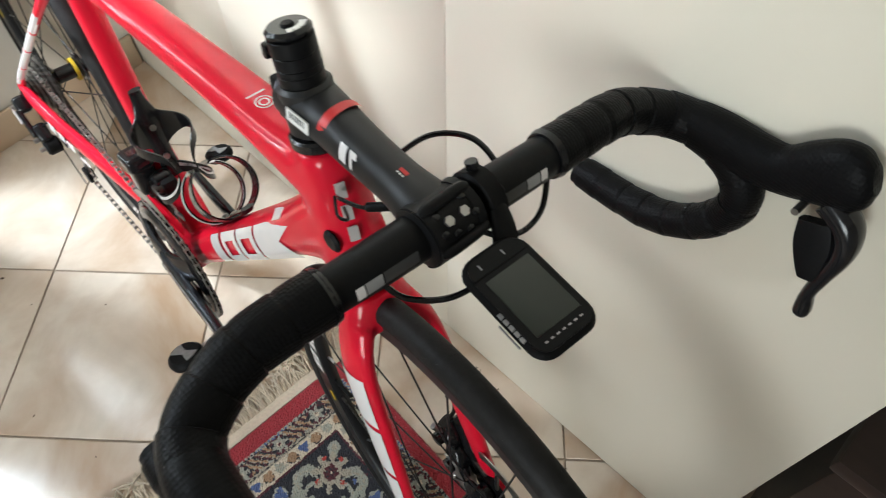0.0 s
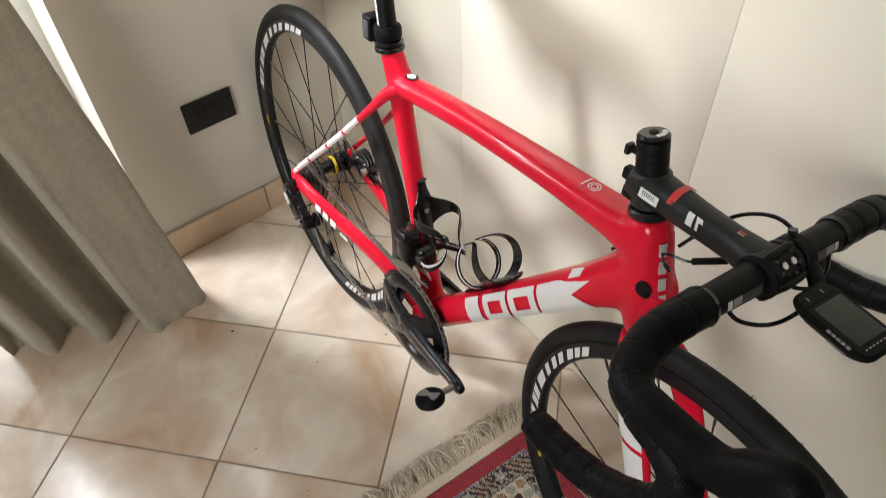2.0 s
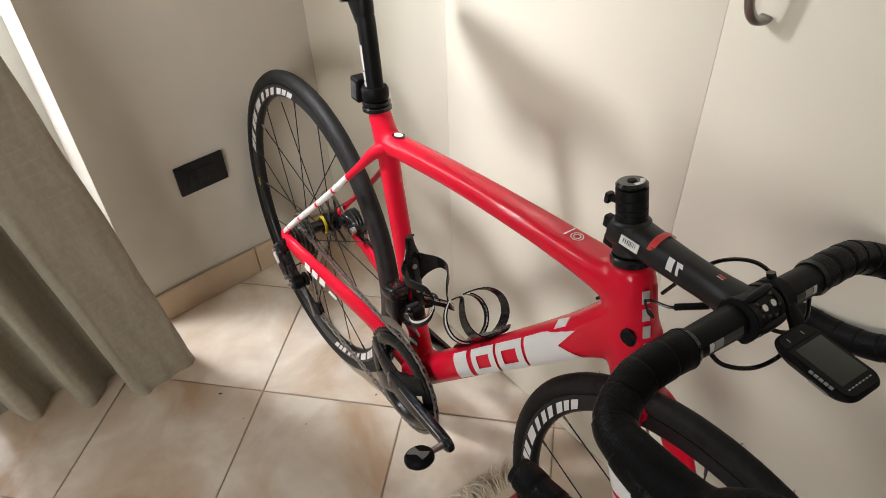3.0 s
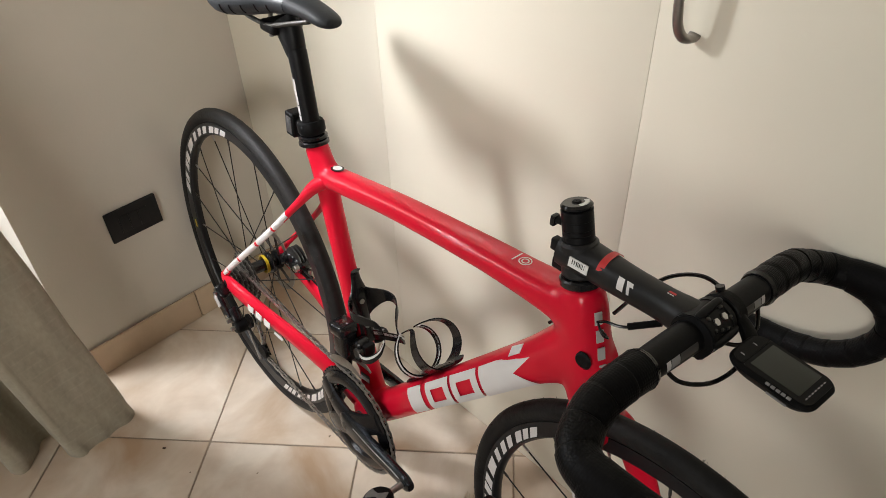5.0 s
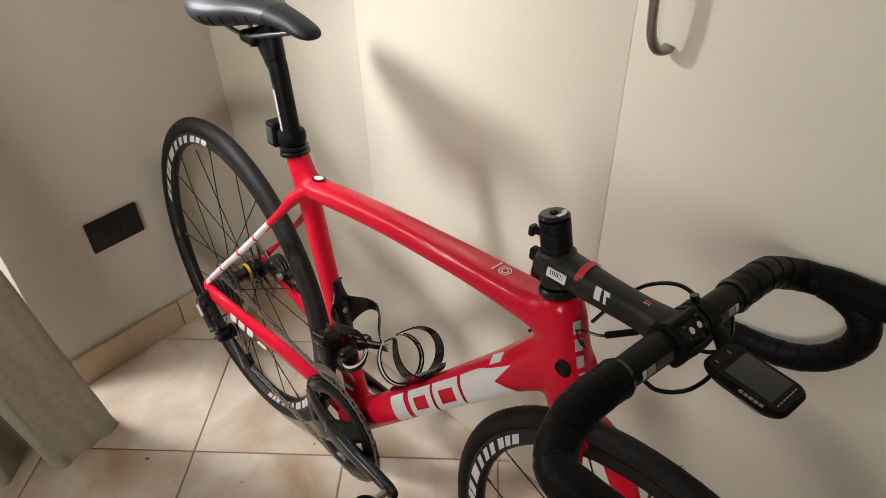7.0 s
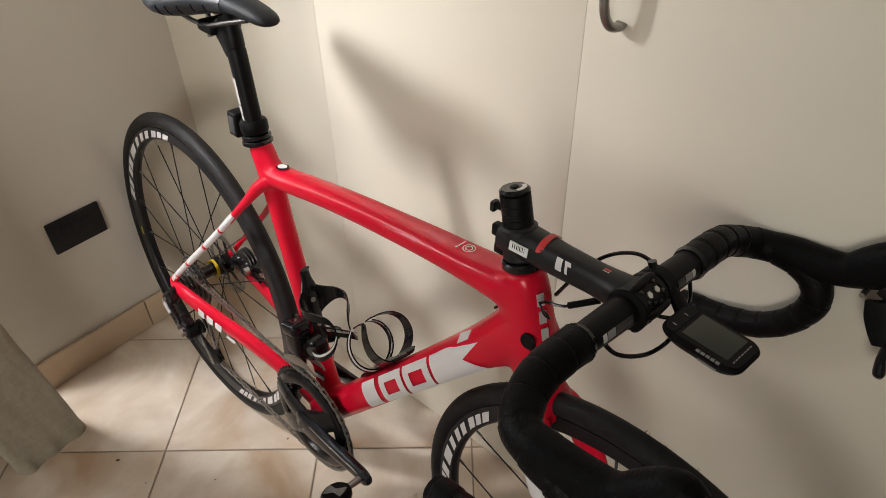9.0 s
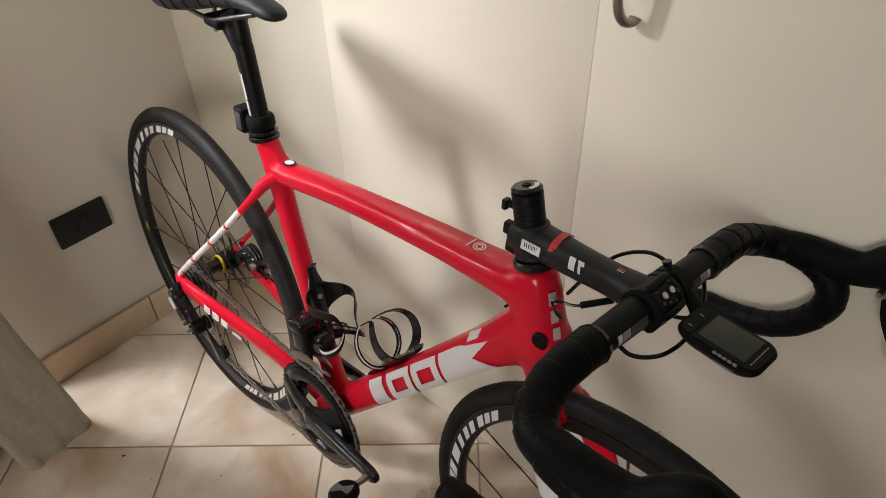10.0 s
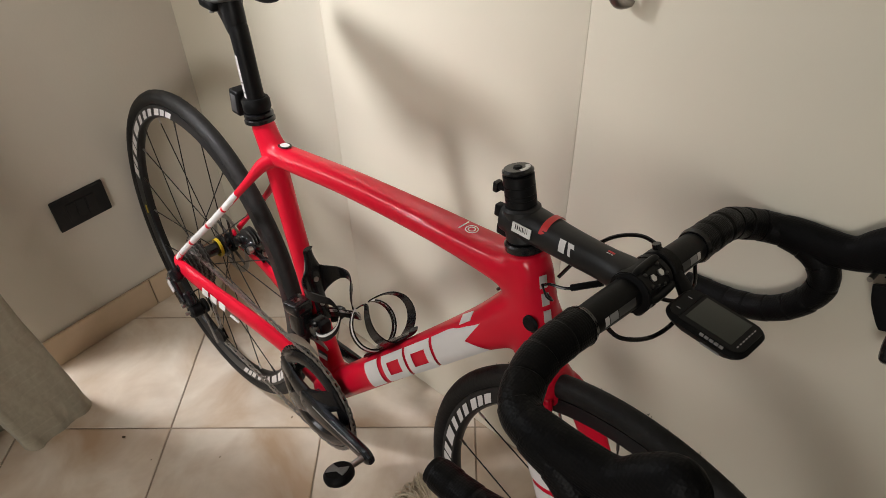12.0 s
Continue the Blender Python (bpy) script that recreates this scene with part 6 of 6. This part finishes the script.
# dark heap beside the wardrobe's end
def storage_chest():
    e = root("storage_chest", pose(0, 0, 0), "dark wooden chest with dark clothes beside the wardrobe", "chest")
    part("body", box(1.60, 2.5, 0.05, 0.6, 0.0, 0.40, 0.008), DARK_WOOD, e)
    part("lid", box(1.585, 2.515, 0.03, 0.6, 0.401, 0.43, 0.006), DARK_WOOD, e)


storage_chest()


def clothes():
    bm = bmesh.new()
    bmesh.ops.create_icosphere(bm, subdivisions=5, radius=1.0)
    for v in bm.verts:
        n = v.co.normalized()
        f = 1 + 0.22 * noise.noise(n * 2.1) + 0.10 * noise.noise(n * 5.0) + 0.05 * noise.noise(n * 11)
        v.co = Vector((2.02 + n.x * 0.40 * f, 0.30 + n.y * 0.26 * f, max(0.432, 0.50 + n.z * 0.16 * f)))
    tagged(mesh_object("heap_of_clothes", bm, DARK_CLOTH), "rumpled heap of dark brown and black clothes", "clothes")


clothes()


# dry leaf crumbs lying on the tiles
CRUMBS = [(0.317, -0.535, 0.0045), (0.413, -0.524, 0.002), (0.517, -0.424, 0.0022), (0.552, -0.260, 0.003), (0.620, -0.631, 0.0025), (0.763, -0.593, 0.002)]


def crumbs():
    rng = random.Random(3)
    for x, y, r in CRUMBS:
        bm = bmesh.new()
        bmesh.ops.create_icosphere(bm, subdivisions=2, radius=1.0)
        for v in bm.verts:
            v.co *= 1 + 0.35 * noise.noise(v.co * 1.7 + Vector((x * 30, y * 30, 0)))
            v.co = Vector((v.co.x * r, v.co.y * r * 0.5, v.co.z * r * 0.3))
        low = min(v.co.z for v in bm.verts)
        moved(bm, Matrix.Translation((x, y, -low)) @ Matrix.Rotation(rng.uniform(0, 3), 4, "Z"))
        tagged(mesh_object("crumb", bm, CRUMB_M), "tiny dark brown dry crumb on the tiles", "crumb", group="crumbs on the floor")


crumbs()


# ---------------------------------------------------------------- floor tiles, each a piece on the floor
def tiles():
    half = PITCH / 2 - 0.0016
    base = box(-half, half, -half, half, -0.002, 0.0, 0.0012, 1)
    first = mesh_object("tile", base, TILE, floor)
    count = 0
    ca, sa = math.cos(TILE_A), math.sin(TILE_A)
    for i in range(-12, 16):
        for j in range(-14, 14):
            u, v = (i + 0.5) * PITCH, (j + 0.5) * PITCH
            x, y = TILE_O.x + ca * u - sa * v, TILE_O.y + sa * u + ca * v
            if -0.20 < x < RX + 0.15 and RY - 0.15 < y < 0.35:
                m = pose(x, y, 0.0, 0, 0, math.degrees(TILE_A) + 90 * ((i * 7 + j * 3) % 4))
                if -0.005 < x < RX - 0.04 and RY + 0.04 < y:
                    o = first if not count else new("tile", first.data)
                    o.parent = floor
                    o.matrix_basis = m
                    count += 1
                else:  # cut where it meets a wall
                    bm = box(-half, half, -half, half, -0.002, 0.0, 0.0012, 1)
                    back = m.inverted()
                    for co, no in (((-0.2, 0, 0), (-1, 0, 0)), ((RX + 0.1, 0, 0), (1, 0, 0)), ((0, RY - 0.1, 0), (0, -1, 0))):
                        bmesh.ops.bisect_plane(bm, geom=bm.verts[:] + bm.edges[:] + bm.faces[:], plane_co=back @ Vector(co), plane_no=back.to_3x3() @ Vector(no), clear_outer=True)
                    if bm.faces:
                        mesh_object("tile", bm, TILE, floor).matrix_basis = m


tiles()
